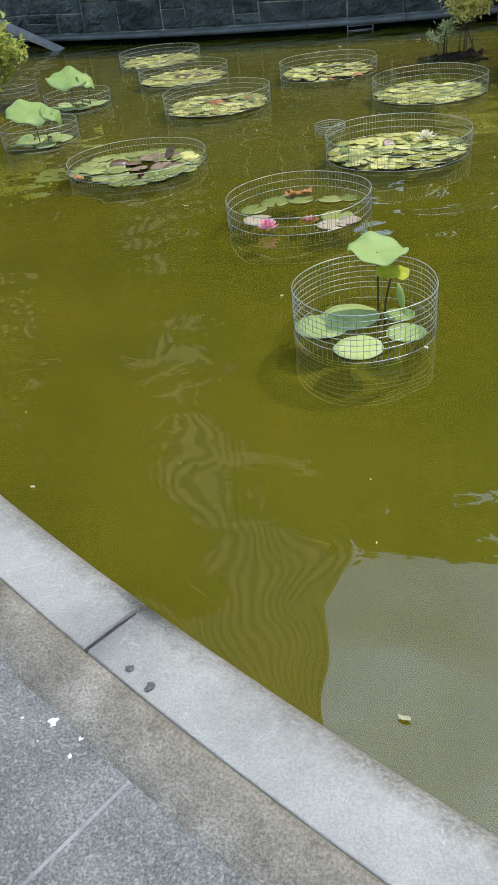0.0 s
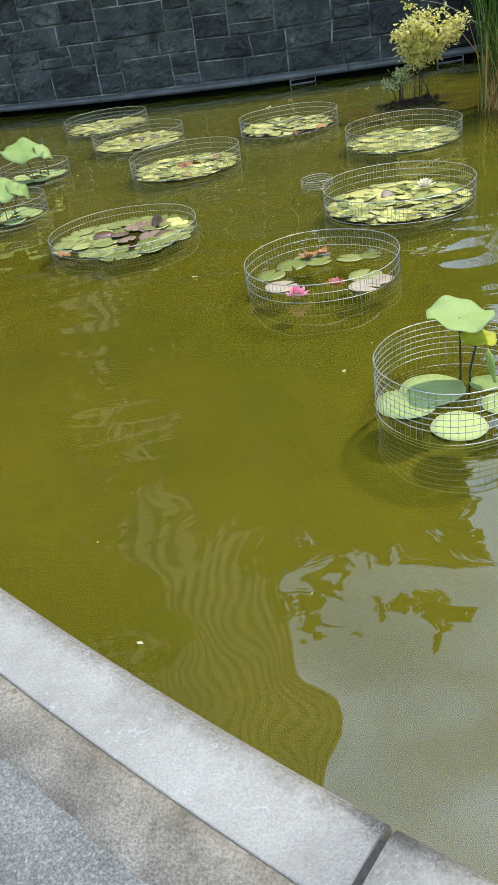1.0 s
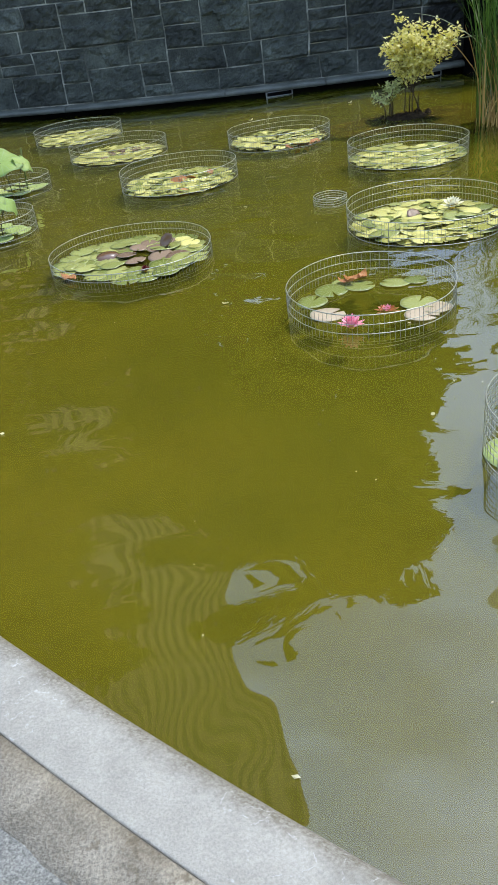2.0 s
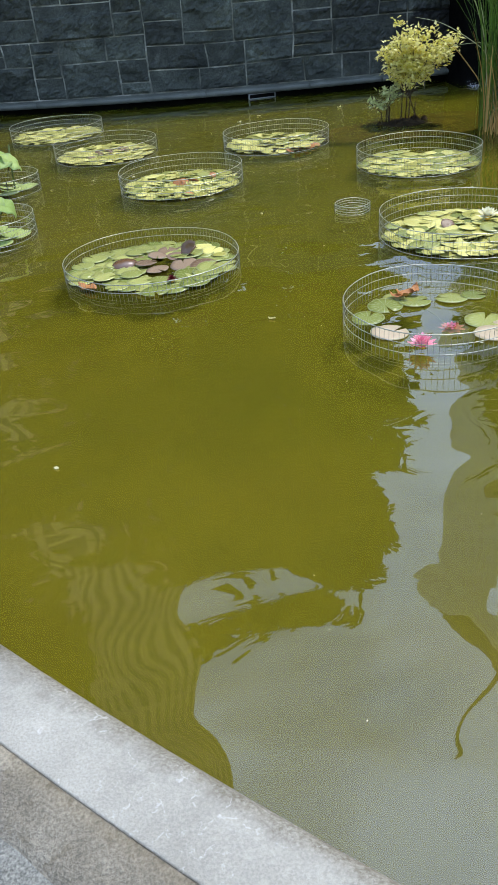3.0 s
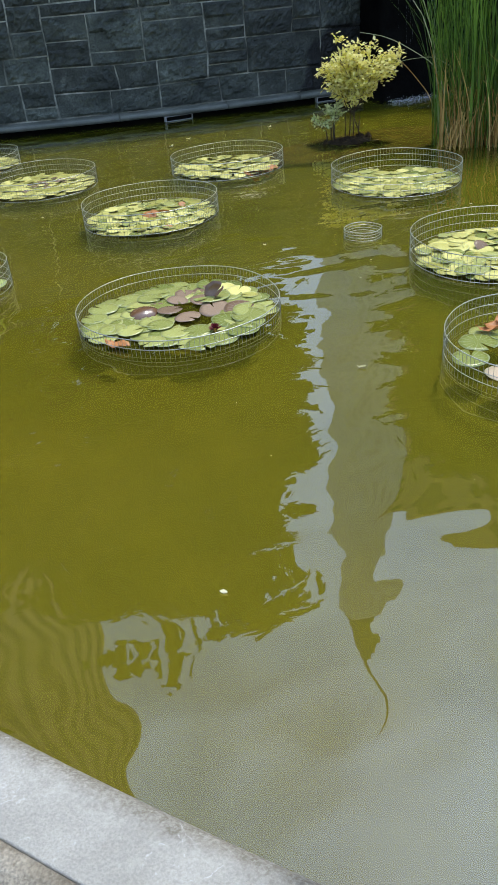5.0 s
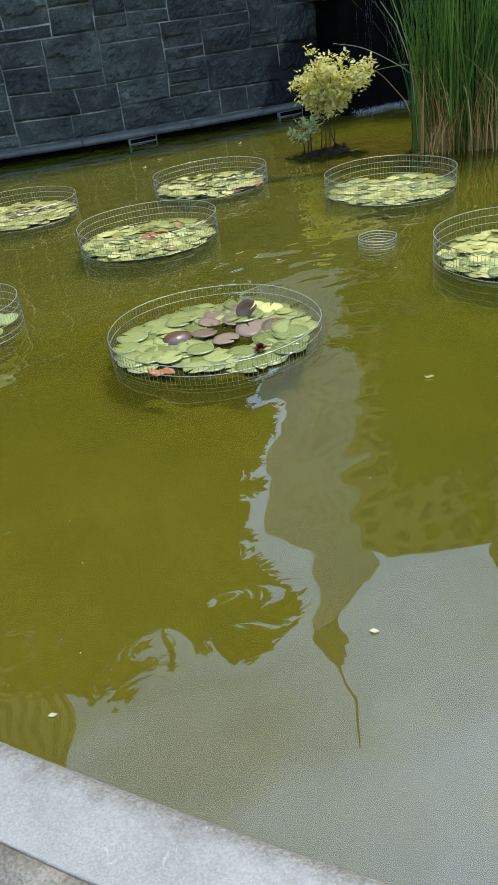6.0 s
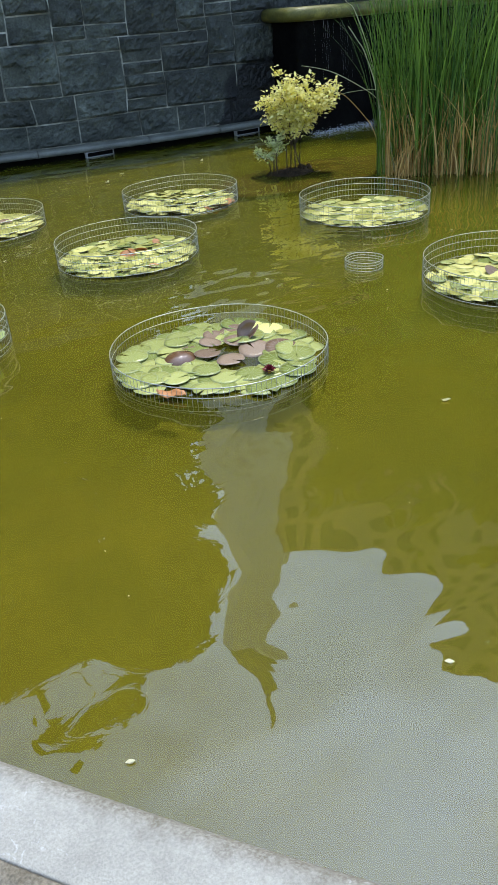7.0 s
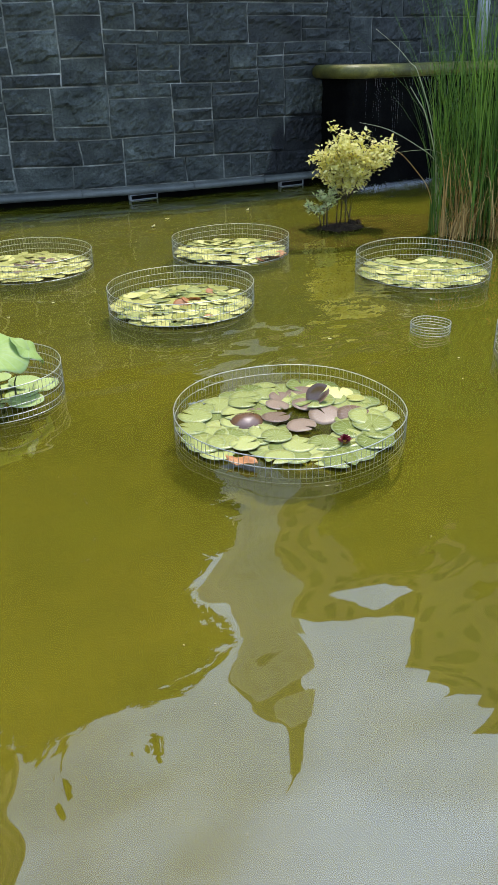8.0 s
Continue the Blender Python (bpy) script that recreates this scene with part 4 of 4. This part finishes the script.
def fan_shrub(x, y, tips_at, leaves, mat, label, seed, leaf):
    """A shrub whose stems fan out from one root to the given tips (across, depth, height)."""
    rg = random.Random(seed)
    s = tagged(empty("shrub", x, y), label, "shrub")
    right, away = Vector((0.857, -0.515, 0)), Vector((0.515, 0.857, 0))
    spots, knees = [], []
    for i, (u, v, z) in enumerate(tips_at):
        u, v, z = 0.76 * u + 0.05, 0.76 * v, 0.81 * z
        tip = right * u + away * v + Vector((0, 0, z))
        knee = right * u * 0.22 + away * v * 0.3 + Vector((0, 0, z * 0.46))
        base = right * (0.045 * (i % 5) - 0.07) + away * rg.gauss(0, 0.04) + Vector((0, 0, -0.04)) if i < 5 else knees[i % 5]
        knees.append(knee)
        bend = knee.lerp(tip, 0.5) + Vector((rg.gauss(0, 0.03), rg.gauss(0, 0.03), 0.02))
        under(mesh_object("stem", *tube([base, base.lerp(knee, 0.5) + Vector((rg.gauss(0, 0.012), 0, 0)), knee, bend, tip], [0.0065, 0.0058, 0.005, 0.0035, 0.0014], 6), twig, True), s)
        for k in range(6):
            spots.append(bend.lerp(tip, k / 5))
            if k > 2:
                spots.append(knee.lerp(bend, k / 5))
        for k in range(7):
            q = knee.lerp(bend, rg.uniform(0.3, 1)) if rg.random() < 0.4 else bend.lerp(tip, rg.random())
            e = q + Vector((rg.gauss(0, 1), rg.gauss(0, 1), rg.uniform(0.0, 1.2))).normalized() * rg.uniform(0.06, 0.17)
            under(mesh_object("twig", *tube([q, e], [0.0028, 0.0012], 4), twig), s)
            spots += [q.lerp(e, 0.5), q.lerp(e, 0.8), e, e]
    lv = under(leaf_cloud("foliage", spots, leaves, leaf, leaf * 0.31, mat, rg, 0.032, 0.15), s)
    lv["kind"] = "stuff"
    return s


bush = fan_shrub(2.24, 9.76, ((-0.44, 0.0, 0.80), (-0.10, 0.05, 1.13), (0.16, 0.0, 0.90), (0.53, 0.0, 0.90), (-0.22, -0.1, 0.98), (-0.33, 0.12, 0.86), (0.04, 0.15, 1.06), (0.02, -0.15, 0.95), (0.34, 0.1, 0.98), (0.44, -0.12, 0.82),
                                (0.28, 0.2, 0.78), (-0.12, 0.22, 0.85), (0.2, -0.16, 0.74), (-0.2, -0.12, 0.72), (0.02, -0.16, 0.64), (-0.42, -0.06, 0.93), (0.50, 0.05, 0.99)), 3500, bush_yellow, "yellow variegated shrub growing from a mud mound in the pond", 71, 0.053)
low = shrub(1.99, 9.74, 0.40, 0.40, 4, 340, sprig_grey, "low grey-green sprig beside the yellow shrub", 72, 0.5, 0.05)
left_bush = shrub(-3.6, 9.35, 0.9, 1.5, 34, 7500, bush_green, "dense green and yellow leafy shrub at the pond edge", 73, 0.12, 0.085)


def mound(name, x, y, rx, ry, h, mat, label, category, seed, base=-0.2):
    vs, fs, k, m = [(0, 0, h)], [], 7, 28
    for i in range(1, k + 1):
        q = i / k
        for j in range(m):
            a = 2 * math.pi * j / m
            w = 1 + 0.22 * noise.noise((math.cos(a) * 1.3 + seed, math.sin(a) * 1.3, seed))
            z = base + (h - base) * (1 - q * q) + (0.035 * noise.noise((q * 5 * math.cos(a), q * 5 * math.sin(a), seed)) + 0.02 * noise.noise((q * 14 * math.cos(a), q * 14 * math.sin(a), seed))) * (1 - q)
            vs.append((rx * q * w * math.cos(a), ry * q * w * math.sin(a), z))
    for j in range(m):
        fs.append((0, 1 + j, 1 + (j + 1) % m))
        for i in range(k - 1):
            a, b = 1 + i * m + j, 1 + i * m + (j + 1) % m
            fs.append((a, a + m, b + m, b))
    o = mesh_object(name, vs, fs, mat, True)
    o.location = (x, y, 0)
    return tagged(o, label, category)


mound("mud_mound", 2.16, 9.68, 0.46, 0.36, 0.03, mud, "dark mud mound rising just above the water", "mud mound", 3, -0.07)
mound("mud_bank", 2.25, 9.55, 1.25, 0.55, -0.006, amber_silt, "shallow mud bank under the water round the shrub", "mud bank", 5, -0.12)
random.seed(8)
# one of these stones takes the place of a duck
for x, y, s in ((2.05, 9.6, 0.07), (2.28, 9.66, 0.09), (2.42, 9.72, 0.06), (1.9, 9.72, 0.05), (3.05, 8.55, 0.06), (3.2, 8.42, 0.07)):
    r = mound("rock", x, y, s, s * 0.8, s * 0.7, mud, "dark wet stone lying on the mud", "stone", random.uniform(0, 40), -0.05)
    r["group"] = "stones on the mud"


# ---- reeds ----
def blade(px, py, h, lean_a, lean, width, rng, kink=0.0):
    vs, fs, k = [], [], 7
    side = Vector((math.cos(lean_a + 1.57 + rng.gauss(0, 0.6)), math.sin(lean_a + 1.57 + rng.gauss(0, 0.6)), 0))
    for i in range(k):
        t = i / (k - 1)
        out = lean * h * t ** (2.2 if not kink else 1.6)
        c = Vector((px + math.cos(lean_a) * out, py + math.sin(lean_a) * out, h * (t - kink * max(0, t - 0.55) ** 1.3)))
        w = width * (0.7 + 0.3 * math.sin(math.pi * min(1, t * 1.4))) * (1 - t ** 5) + 0.0006
        fold = side.cross(Vector((0, 0, 1))) * w * 0.5
        vs += [c - side * w, c + fold, c + side * w]
    for i in range(k - 1):
        for s in (0, 1):
            a = i * 3 + s
            fs.append((a, a + 3, a + 4, a + 1))
    return vs, fs


rng = random.Random(81)
reeds = tagged(empty("reed_clump", 3.166, 8.54), "tall green cattail reeds with dry brown blades at the foot", "reeds")
green, dry = [], []
axis, cross = Vector((0.76, -0.65)), Vector((0.65, 0.76))
for i in range(780):
    u, v = rng.uniform(-0.62, 0.62), rng.gauss(0, 0.15)
    px, py = axis.x * u + cross.x * v, axis.y * u + cross.y * v
    h = rng.uniform(1.1, 2.7) * (1 - 0.10 * abs(u) / 0.62)
    side = math.atan2(axis.y * u, axis.x * u)
    green.append(blade(px, py, h, side + rng.gauss(0, 1.3), abs(rng.gauss(0, 0.17)) + 0.12 * abs(u), rng.uniform(0.0022, 0.0058), rng, rng.choice((0, 0, 0, 0, 0, 0, 0, 0.35))))
for i in range(430):
    u, v = rng.choice((-0.42, -0.3, -0.05, 0.1, 0.38, 0.5)) + rng.gauss(0, 0.07), rng.gauss(-0.2, 0.10)
    px, py = axis.x * u + cross.x * v, axis.y * u + cross.y * v
    dry.append(blade(px, py, 0.1 + 0.85 * rng.random() ** 1.5, rng.uniform(0, 6.28), abs(rng.gauss(0, 0.28)), rng.uniform(0.003, 0.007), rng, rng.choice((0, 0, 0.6, 1.1))))
green.sort(key=lambda g: g[0][0][0] * 0.65 + g[0][0][1] * 0.76)
dry.sort(key=lambda g: g[0][0][0] * 0.65 + g[0][0][1] * 0.76)
for mat, lots, name in ((reed_green, green, "reed_blade"), (reed_dry, dry, "dry_blade")):
    for v, f in lots[:290 if name == "reed_blade" else 120]:
        under(mesh_object(name, v, f, mat, True), reeds)
    rest = under(mesh_object(name, *join(*lots[290 if name == "reed_blade" else 120:]), mat, True), reeds)
    rest["kind"] = "stuff"
def smooth_path(pts, steps=5):
    out = []
    for i in range(len(pts) - 1):
        p0, p1, p2, p3 = (Vector(pts[max(0, min(len(pts) - 1, i + k))]) for k in (-1, 0, 1, 2))
        for k in range(steps):
            t = k / steps
            out.append(0.5 * (2 * p1 + (p2 - p0) * t + (2 * p0 - 5 * p1 + 4 * p2 - p3) * t * t + (3 * p1 - p0 - 3 * p2 + p3) * t ** 3))
    return out + [Vector(pts[-1])]


for pts, r, mat in (([(-0.42, 0.2, 0.0), (-0.44, 0.3, 0.45), (-0.48, 0.4, 0.68), (-0.61, 0.54, 0.82), (-0.81, 0.73, 0.96), (-1.0, 0.92, 1.02)], 0.005, reed_pale),
                    ([(-0.45, 0.36, 0.0), (-0.46, 0.39, 0.22), (-0.51, 0.44, 0.43), (-0.58, 0.51, 0.56), (-0.68, 0.61, 0.71), (-0.75, 0.67, 0.77)], 0.005, reed_dry),
                    ([(-0.42, 0.3, 0.0), (-0.5, 0.42, 0.9), (-0.63, 0.55, 1.43), (-0.69, 0.61, 1.53), (-0.78, 0.7, 1.66), (-0.92, 0.84, 1.81)], 0.005, reed_pale),
                    ([(-0.4, 0.3, 0.7), (-0.49, 0.42, 0.77), (-0.61, 0.54, 0.77), (-0.73, 0.65, 0.75)], 0.004, reed_pale),
                    ([(-0.44, 0.34, 0.0), (-0.48, 0.4, 0.7), (-0.56, 0.49, 1.08), (-0.62, 0.54, 1.21), (-0.68, 0.6, 1.33)], 0.006, reed_pale),
                    ([(0.60, -0.42, 0.0), (0.72, -0.5, 0.08), (0.9, -0.52, 0.05)], 0.007, reed_dry), ([(0.58, -0.38, 0.02), (0.7, -0.4, 0.2), (0.95, -0.46, 0.24)], 0.005, reed_dry)):
    pts = smooth_path(pts)
    under(mesh_object("bent_stalk", *tube(pts, [r * (1 - 0.6 * k / len(pts)) for k in range(len(pts))], 6), mat, True), reeds, "bent dry reed stalk")
mound("reed_root", 3.166, 8.54, 0.7, 0.4, 0.02, mud, "dark root mass at the foot of the reeds", "root mass", 9)

# ---- board leaning into the water ----
board = tagged(empty("board_ramp", -3.55, 14.15), "grey weathered board sloping down into the water", "ramp")
v, f = box(-0.75, 0.72, -0.16, 0.14, -0.03, 0.03)
plank = under(mesh_object("plank", v, f, wood_grey), board)
plank.location, plank.rotation_euler = (-0.62, -0.1, 0.30), (0, radians(28), 0)
for px, z in ((-1.15, 0.50),):
    under(mesh_object("support", *box(px - 0.04, px + 0.04, -0.2, 0.0, -0.3, z), wood_grey), board)

# ---- floating bits and stains ----
random.seed(90)
bv, bf = [], []
for i in range(150):
    x, y = random.uniform(-2.6, 3.5), random.uniform(0.9, 11.6)
    if math.hypot(x - CX, y - CY) > CR - 0.1:
        continue
    r = 0.0025 + 0.010 * random.random() ** 5
    a = random.uniform(0, 6.28)
    o = len(bv)
    for k in range(6):
        q = a + k * math.pi / 3
        bv.append((x + r * (1.3 if k % 3 == 0 else 0.8) * math.cos(q), y + r * (1.3 if k % 3 == 0 else 0.7) * math.sin(q), 0.004 + 0.003 * (k % 2)))
    bf.append(tuple(o + k for k in range(6)))
tagged(mesh_object("floating_specks", bv, bf, debris), "tiny pale petals and specks floating on the pond", "floating debris", kind="stuff")
for x, y, r in ((0.400, 0.988, 0.016), (-0.525, 4.985, 0.022), (0.584, 10.9, 0.045), (1.9, 11.1, 0.04), (0.9, 11.2, 0.03)):
    p = leaf_patch("petal", debris, r, 0.2, int(r * 1e4))
    p.location, p.rotation_euler = (x, y, 0.006), (0, 0, x * 7)
    tagged(p, "single pale petal floating on the water", "petal", "fallen petals")


def splat(x, y, z, r, mat, label, seed, category="stain"):
    rg = random.Random(seed)
    vs = [(0, 0, 0.002)]
    for k in range(14):
        a, q = 2 * math.pi * k / 14, r * rg.uniform(0.45, 1.15)
        vs.append((q * math.cos(a), q * math.sin(a), 0.0))
    o = mesh_object("stain", vs, [(0, 1 + k, 1 + (k + 1) % 14) for k in range(14)], mat)
    o.location = (x, y, z)
    return tagged(o, label, category, "stains on the stone", kind="structure")


for x, y, r, k in ((-0.374, 0.885, 0.014, 1), (-0.303, 0.841, 0.006, 2), (-0.318, 0.801, 0.007, 3), (-0.447, 0.898, 0.004, 6), (-0.397, 0.838, 0.003, 7)):
    splat(x, y, 0.1775, r, drop_white, "white bird dropping on the dark paving", k)
for x, y, r, k in ((-0.212, 0.992, 0.013, 4), (-0.161, 0.939, 0.013, 5)):
    splat(x, y, 0.2155, r, chip_grey, "small dark chip in the granite coping", k)


# ---- trees beyond the wall ----
def tree(x, y, h, spread, seed, leaves=5600, low=0.3, leaf=0.62, label="large dark green leafy tree behind the garden wall"):
    rg = random.Random(seed)
    t = tagged(empty("tree", x, y, 0.0), label, "tree", "trees behind the wall")
    trunk = [(0, 0, -0.1), (0.1, 0, h * 0.2), (-0.1, 0.1, h * 0.45), (0.15, 0, h * 0.8)]
    lots, tips = [tube(trunk, [h * 0.024, h * 0.019, h * 0.013, h * 0.004], 10)], []
    for i in range(24):
        q = low + (0.95 - low) * i / 23
        a = i * 2.4 + rg.uniform(-0.4, 0.4)
        reach = spread * (0.55 + 0.55 * math.sin(math.pi * min(1, 0.15 + q * 0.85)) ** 0.7) * rg.uniform(0.6, 1.05) * (1 - 0.45 * max(0, q - 0.7) / 0.3)
        b = Vector((0, 0, h * q * 0.85))
        e = Vector((math.cos(a) * reach, math.sin(a) * reach, h * q * 0.85 + reach * rg.uniform(0.15, 0.5)))
        mid_p = b.lerp(e, 0.5) + Vector((0, 0, 0.06 * reach))
        lots.append(tube([b, mid_p, e], [h * 0.007, h * 0.004, h * 0.0012], 6))
        for k in range(9):
            s = 0.3 + 0.7 * k / 8
            c = b.lerp(e, s) + Vector((rg.gauss(0, 0.08), rg.gauss(0, 0.08), rg.gauss(0.05, 0.08))) * reach
            tips.append(c)
    tips = [c for c in tips if c.z < h] + [Vector((rg.gauss(0, 0.12) * spread, rg.gauss(0, 0.12) * spread, h * rg.uniform(0.8, 0.98))) for k in range(12)]
    tips += [Vector((rg.gauss(0, 0.32) * spread, rg.gauss(0, 0.32) * spread, h * rg.uniform(0.76, 0.96))) for k in range(60)]
    under(mesh_object("trunk", *join(*lots), bark, True), t)
    lv = under(leaf_cloud("crown", tips, leaves, leaf, leaf * 0.39, tree_leaf, rg, spread * 0.085, 0.0), t)
    lv["kind"] = "stuff"
    return t


def from_pond(az, dist):
    """A place seen from the middle of the pond at so many degrees clockwise from straight ahead."""
    a = radians(az)
    return -1.2 + dist * math.sin(a), 4.0 + dist * math.cos(a)


for az, dist, top, spread, seed in ((-27, 24, 47, 5.5, 101), (-16, 26, 48, 4.4, 102), (-2, 30, 38, 5.0, 107), (7, 25, 44.4, 4.4, 103), (12.5, 27, 45.0, 4.6, 104), (17.8, 25, 44.8, 3.5, 105), (20.8, 22, 36, 1.8, 106)):
    x, y = from_pond(az, dist)
    tree(x, y, dist * math.tan(radians(top)), spread, seed, 9000, (3.6 if az < 0 else 8.15) / (0.85 * dist * math.tan(radians(top))))
for az, dist, top, spread, seed in ((52, 22, 34, 4.5, 111), (64, 20, 42, 5.0, 112), (78, 22, 40, 5.0, 113)):
    x, y = from_pond(az, dist)
    tree(x, y, dist * math.tan(radians(top)), spread, seed, 4200)


tree(8.2, 14.4, 9.2, 2.5, 121, 9000, 0.5, 0.3, "leafy tree behind the wall shading the waterfall")


# ---- buildings in the distance ----
def facade(thing, wdt, dep, h, z0, bays, storeys, mat, win_w=0.5, win_h=0.55, name="wall", glass=None):
    """A storeyed block with a window in each bay, centred on the thing."""
    under(mesh_object(name, *box(-wdt / 2, wdt / 2, -dep / 2, dep / 2, z0, z0 + h), mat), thing)
    for side, (length, n) in enumerate(((wdt, bays), (dep, max(2, int(bays * dep / wdt))))):
        me = None
        for sgn in (-1, 1):
            for i in range(n):
                u = -length / 2 + length * (i + 0.5) / n
                ww, sh = length / n * win_w / 2, h / storeys
                for k in range(storeys):
                    zc = z0 + sh * (k + 0.5)
                    if me is None:
                        o = mesh_object("window", *box(-ww, ww, -0.06, 0.06, -sh * win_h / 2, sh * win_h / 2), glass or glass_dark)
                        me = o.data
                    else:
                        o = new("window", me)
                    o.parent = thing
                    o.location = (u, sgn * (dep / 2 + 0.02), zc) if side == 0 else (sgn * (wdt / 2 + 0.02), u, zc)
                    o.rotation_euler = (0, 0, 0 if side == 0 else math.pi / 2)


tx, ty = from_pond(31.8, 150)
tower = tagged(empty("tower_block", tx, ty), "tall pale stone tower with a stepped crown and a spire", "skyscraper")
tower.rotation_euler = (0, 0, radians(-33 + 28))
facade(tower, 15.2, 14.0, 130.0, 0.0, 6, 18, tower_stone, 0.42, 0.6, "shaft", pale_glass)
facade(tower, 12.2, 11.4, 18.0, 130.0, 4, 3, tower_stone, 0.42, 0.6, "upper_shaft", pale_glass)
under(mesh_object("crown", *join(box(-4.4, 4.4, -4.3, 4.3, 148.0, 154.0), box(-3.2, 3.2, -3.2, 3.2, 154.0, 161.0)), tower_dark), tower, "dark stepped crown")
under(mesh_object("spire_base", *box(-2.1, 2.1, -2.1, 2.1, 161.0, 168.0), tower_dark), tower)
under(mesh_object("spire", *tube([(0, 0, 168), (0, 0, 172), (0, 0, 194)], [1.1, 0.75, 0.35], 8), tower_dark), tower, "thin dark spire")

bx, by = from_pond(-12.2, 75)
slab = tagged(empty("apartment_building", bx, by), "tall tan brick building with rows of windows", "building")
slab.rotation_euler = (0, 0, radians(4))
facade(slab, 38.0, 14.0, 112.0, 0.0, 27, 6, slab_brick, 0.45, 0.93, "wall", slab_glass)

rx0, ry0 = from_pond(42.0, 95)
low_block = tagged(empty("office_building", rx0, ry0), "broad brown brick building with a flat roof", "building")
low_block.rotation_euler = (0, 0, radians(-44))
facade(low_block, 23.0, 14.0, 68.5, 0.0, 6, 13, facade_stone, 0.45, 0.5)
rx1, ry1 = from_pond(58.0, 90)
step_block = tagged(empty("office_building", rx1, ry1), "brown brick building with a higher stepped roof", "building")
step_block.rotation_euler = (0, 0, radians(-54))
facade(step_block, 30.0, 15.0, 78.0, 0.0, 8, 14, facade_stone, 0.45, 0.5)
facade(step_block, 20.0, 12.0, 8.0, 78.0, 5, 2, facade_stone, 0.45, 0.5, "upper_storey")

# ---- stones of the wall ----
random.seed(203)
UX, UZ, X0, Z0 = 0.13, 0.145, -6.3, 0.165
cols, rows = int((13.0 - X0) / UX), int((WALL_H - Z0) / UZ)
taken = np.zeros((rows, cols), bool)
stones = []
for r in range(rows):
    c = 0
    while c < cols:
        if taken[r, c]:
            c += 1
            continue
        free = 1
        while c + free < cols and not taken[r, c + free] and free < 9:
            free += 1
        hh = min(random.choice((1, 1, 2, 2, 2, 3, 3)), rows - r)
        ww = random.choice({1: (3, 4, 5, 5), 2: (3, 4, 5, 6), 3: (5, 6, 7, 8), 4: (6, 7, 8, 9)}[hh])
        ww = free if free < 9 and (ww >= free or free - ww < 3) else min(ww, free)
        while hh > 1 and taken[r:r + hh, c:c + ww].any():
            hh -= 1
        taken[r:r + hh, c:c + ww] = True
        stones.append((c, r, ww, hh))
        c += ww


def warp(x, z):
    """Joints that run a little out of true, alike for all neighbours."""
    return (x + 0.035 * noise.noise((x * 0.9, z * 2.3, 4.0)), z + 0.030 * noise.noise((x * 0.7, z * 1.6, 9.0)) * min(1.0, (z - Z0) / 0.1))


def wall_stone(c, r, ww, hh):
    gap, side = 0.0048, 0.0075
    x0, x1, z0, z1 = X0 + c * UX + side, X0 + (c + ww) * UX - side, Z0 + r * UZ + gap, Z0 + (r + hh) * UZ - gap
    nx, nz = max(6, int((x1 - x0) / 0.03)), max(5, int((z1 - z0) / 0.026))
    proud, tip_x, tip_z, ph = random.uniform(0.008, 0.03), random.gauss(0, 0.018), random.gauss(0.0, 0.02), random.uniform(0, 99)
    cut, cut_at, cut_d = random.uniform(0, 6.28), random.uniform(0.0, 0.28), random.choice((0.0, 0.02, 0.03, 0.05, 0.07))
    vs, fs = [], []
    sx0, sx1, sz0, sz1 = (random.uniform(0, 0.006) for _ in range(4))
    for j in range(nz + 1):
        for i in range(nx + 1):
            u, v = i / nx, j / nz
            edge = min(u * (x1 - x0), (1 - u) * (x1 - x0), v * (z1 - z0), (1 - v) * (z1 - z0))
            x, z = x0 + sx0 + u * (x1 - x0 - sx0 - sx1), z0 + sz0 + v * (z1 - z0 - sz0 - sz1)
            p = Vector((x * 3.1 + ph, z * 3.1, ph))
            d = proud + tip_x * (u - 0.5) + tip_z * (v - 0.5) + 0.035 * abs(noise.noise(p)) + 0.035 * abs(noise.noise(p * 2.3)) + 0.022 * noise.noise(p * 5.5) + 0.014 * noise.noise(p * 11)
            if (u - 0.5) * math.cos(cut) + (v - 0.5) * math.sin(cut) + 0.25 * noise.noise(p * 1.7) > cut_at:
                d -= cut_d
            d = 0.006 + 0.3 * max(0.0, d) if edge < 1e-6 else max(0.010, d)
            x += 0.003 * noise.noise((x * 9, z * 9, ph)) if edge < 1e-6 else 0
            x, z = warp(x, z)
            a, b = wall_at(x, d)
            vs.append((a, b - 12.4, z))
    k = nx + 1
    for j in range(nz):
        for i in range(nx):
            q = j * k + i
            fs.append((q, q + 1, q + k + 1, q + k))
    ring = [i for i in range(k)] + [j * k + nx for j in range(1, nz + 1)] + [nz * k + i for i in range(nx - 1, -1, -1)] + [j * k for j in range(nz - 1, 0, -1)]
    o = len(vs)
    for q in ring:
        a, b, z = vs[q]
        vs.append((a, b + 0.03, z))
    for i in range(len(ring)):
        j = (i + 1) % len(ring)
        fs.append((ring[j], ring[i], o + i, o + j))
    return vs, fs


far_lots = []
for s in stones:
    v, f = wall_stone(*s)
    xm = X0 + (s[0] + s[2] / 2) * UX
    if xm < 6.3:
        ob = mesh_object("stone", v, f, slate)
        ob.location = (0, 12.4, 0)
        ob.parent = wall_north
    else:
        far_lots.append((v, f))
rest = mesh_object("stones", *join(*far_lots), slate)
rest.location = (0, 12.4, 0)
under(rest, wall_north)["kind"] = "stuff"
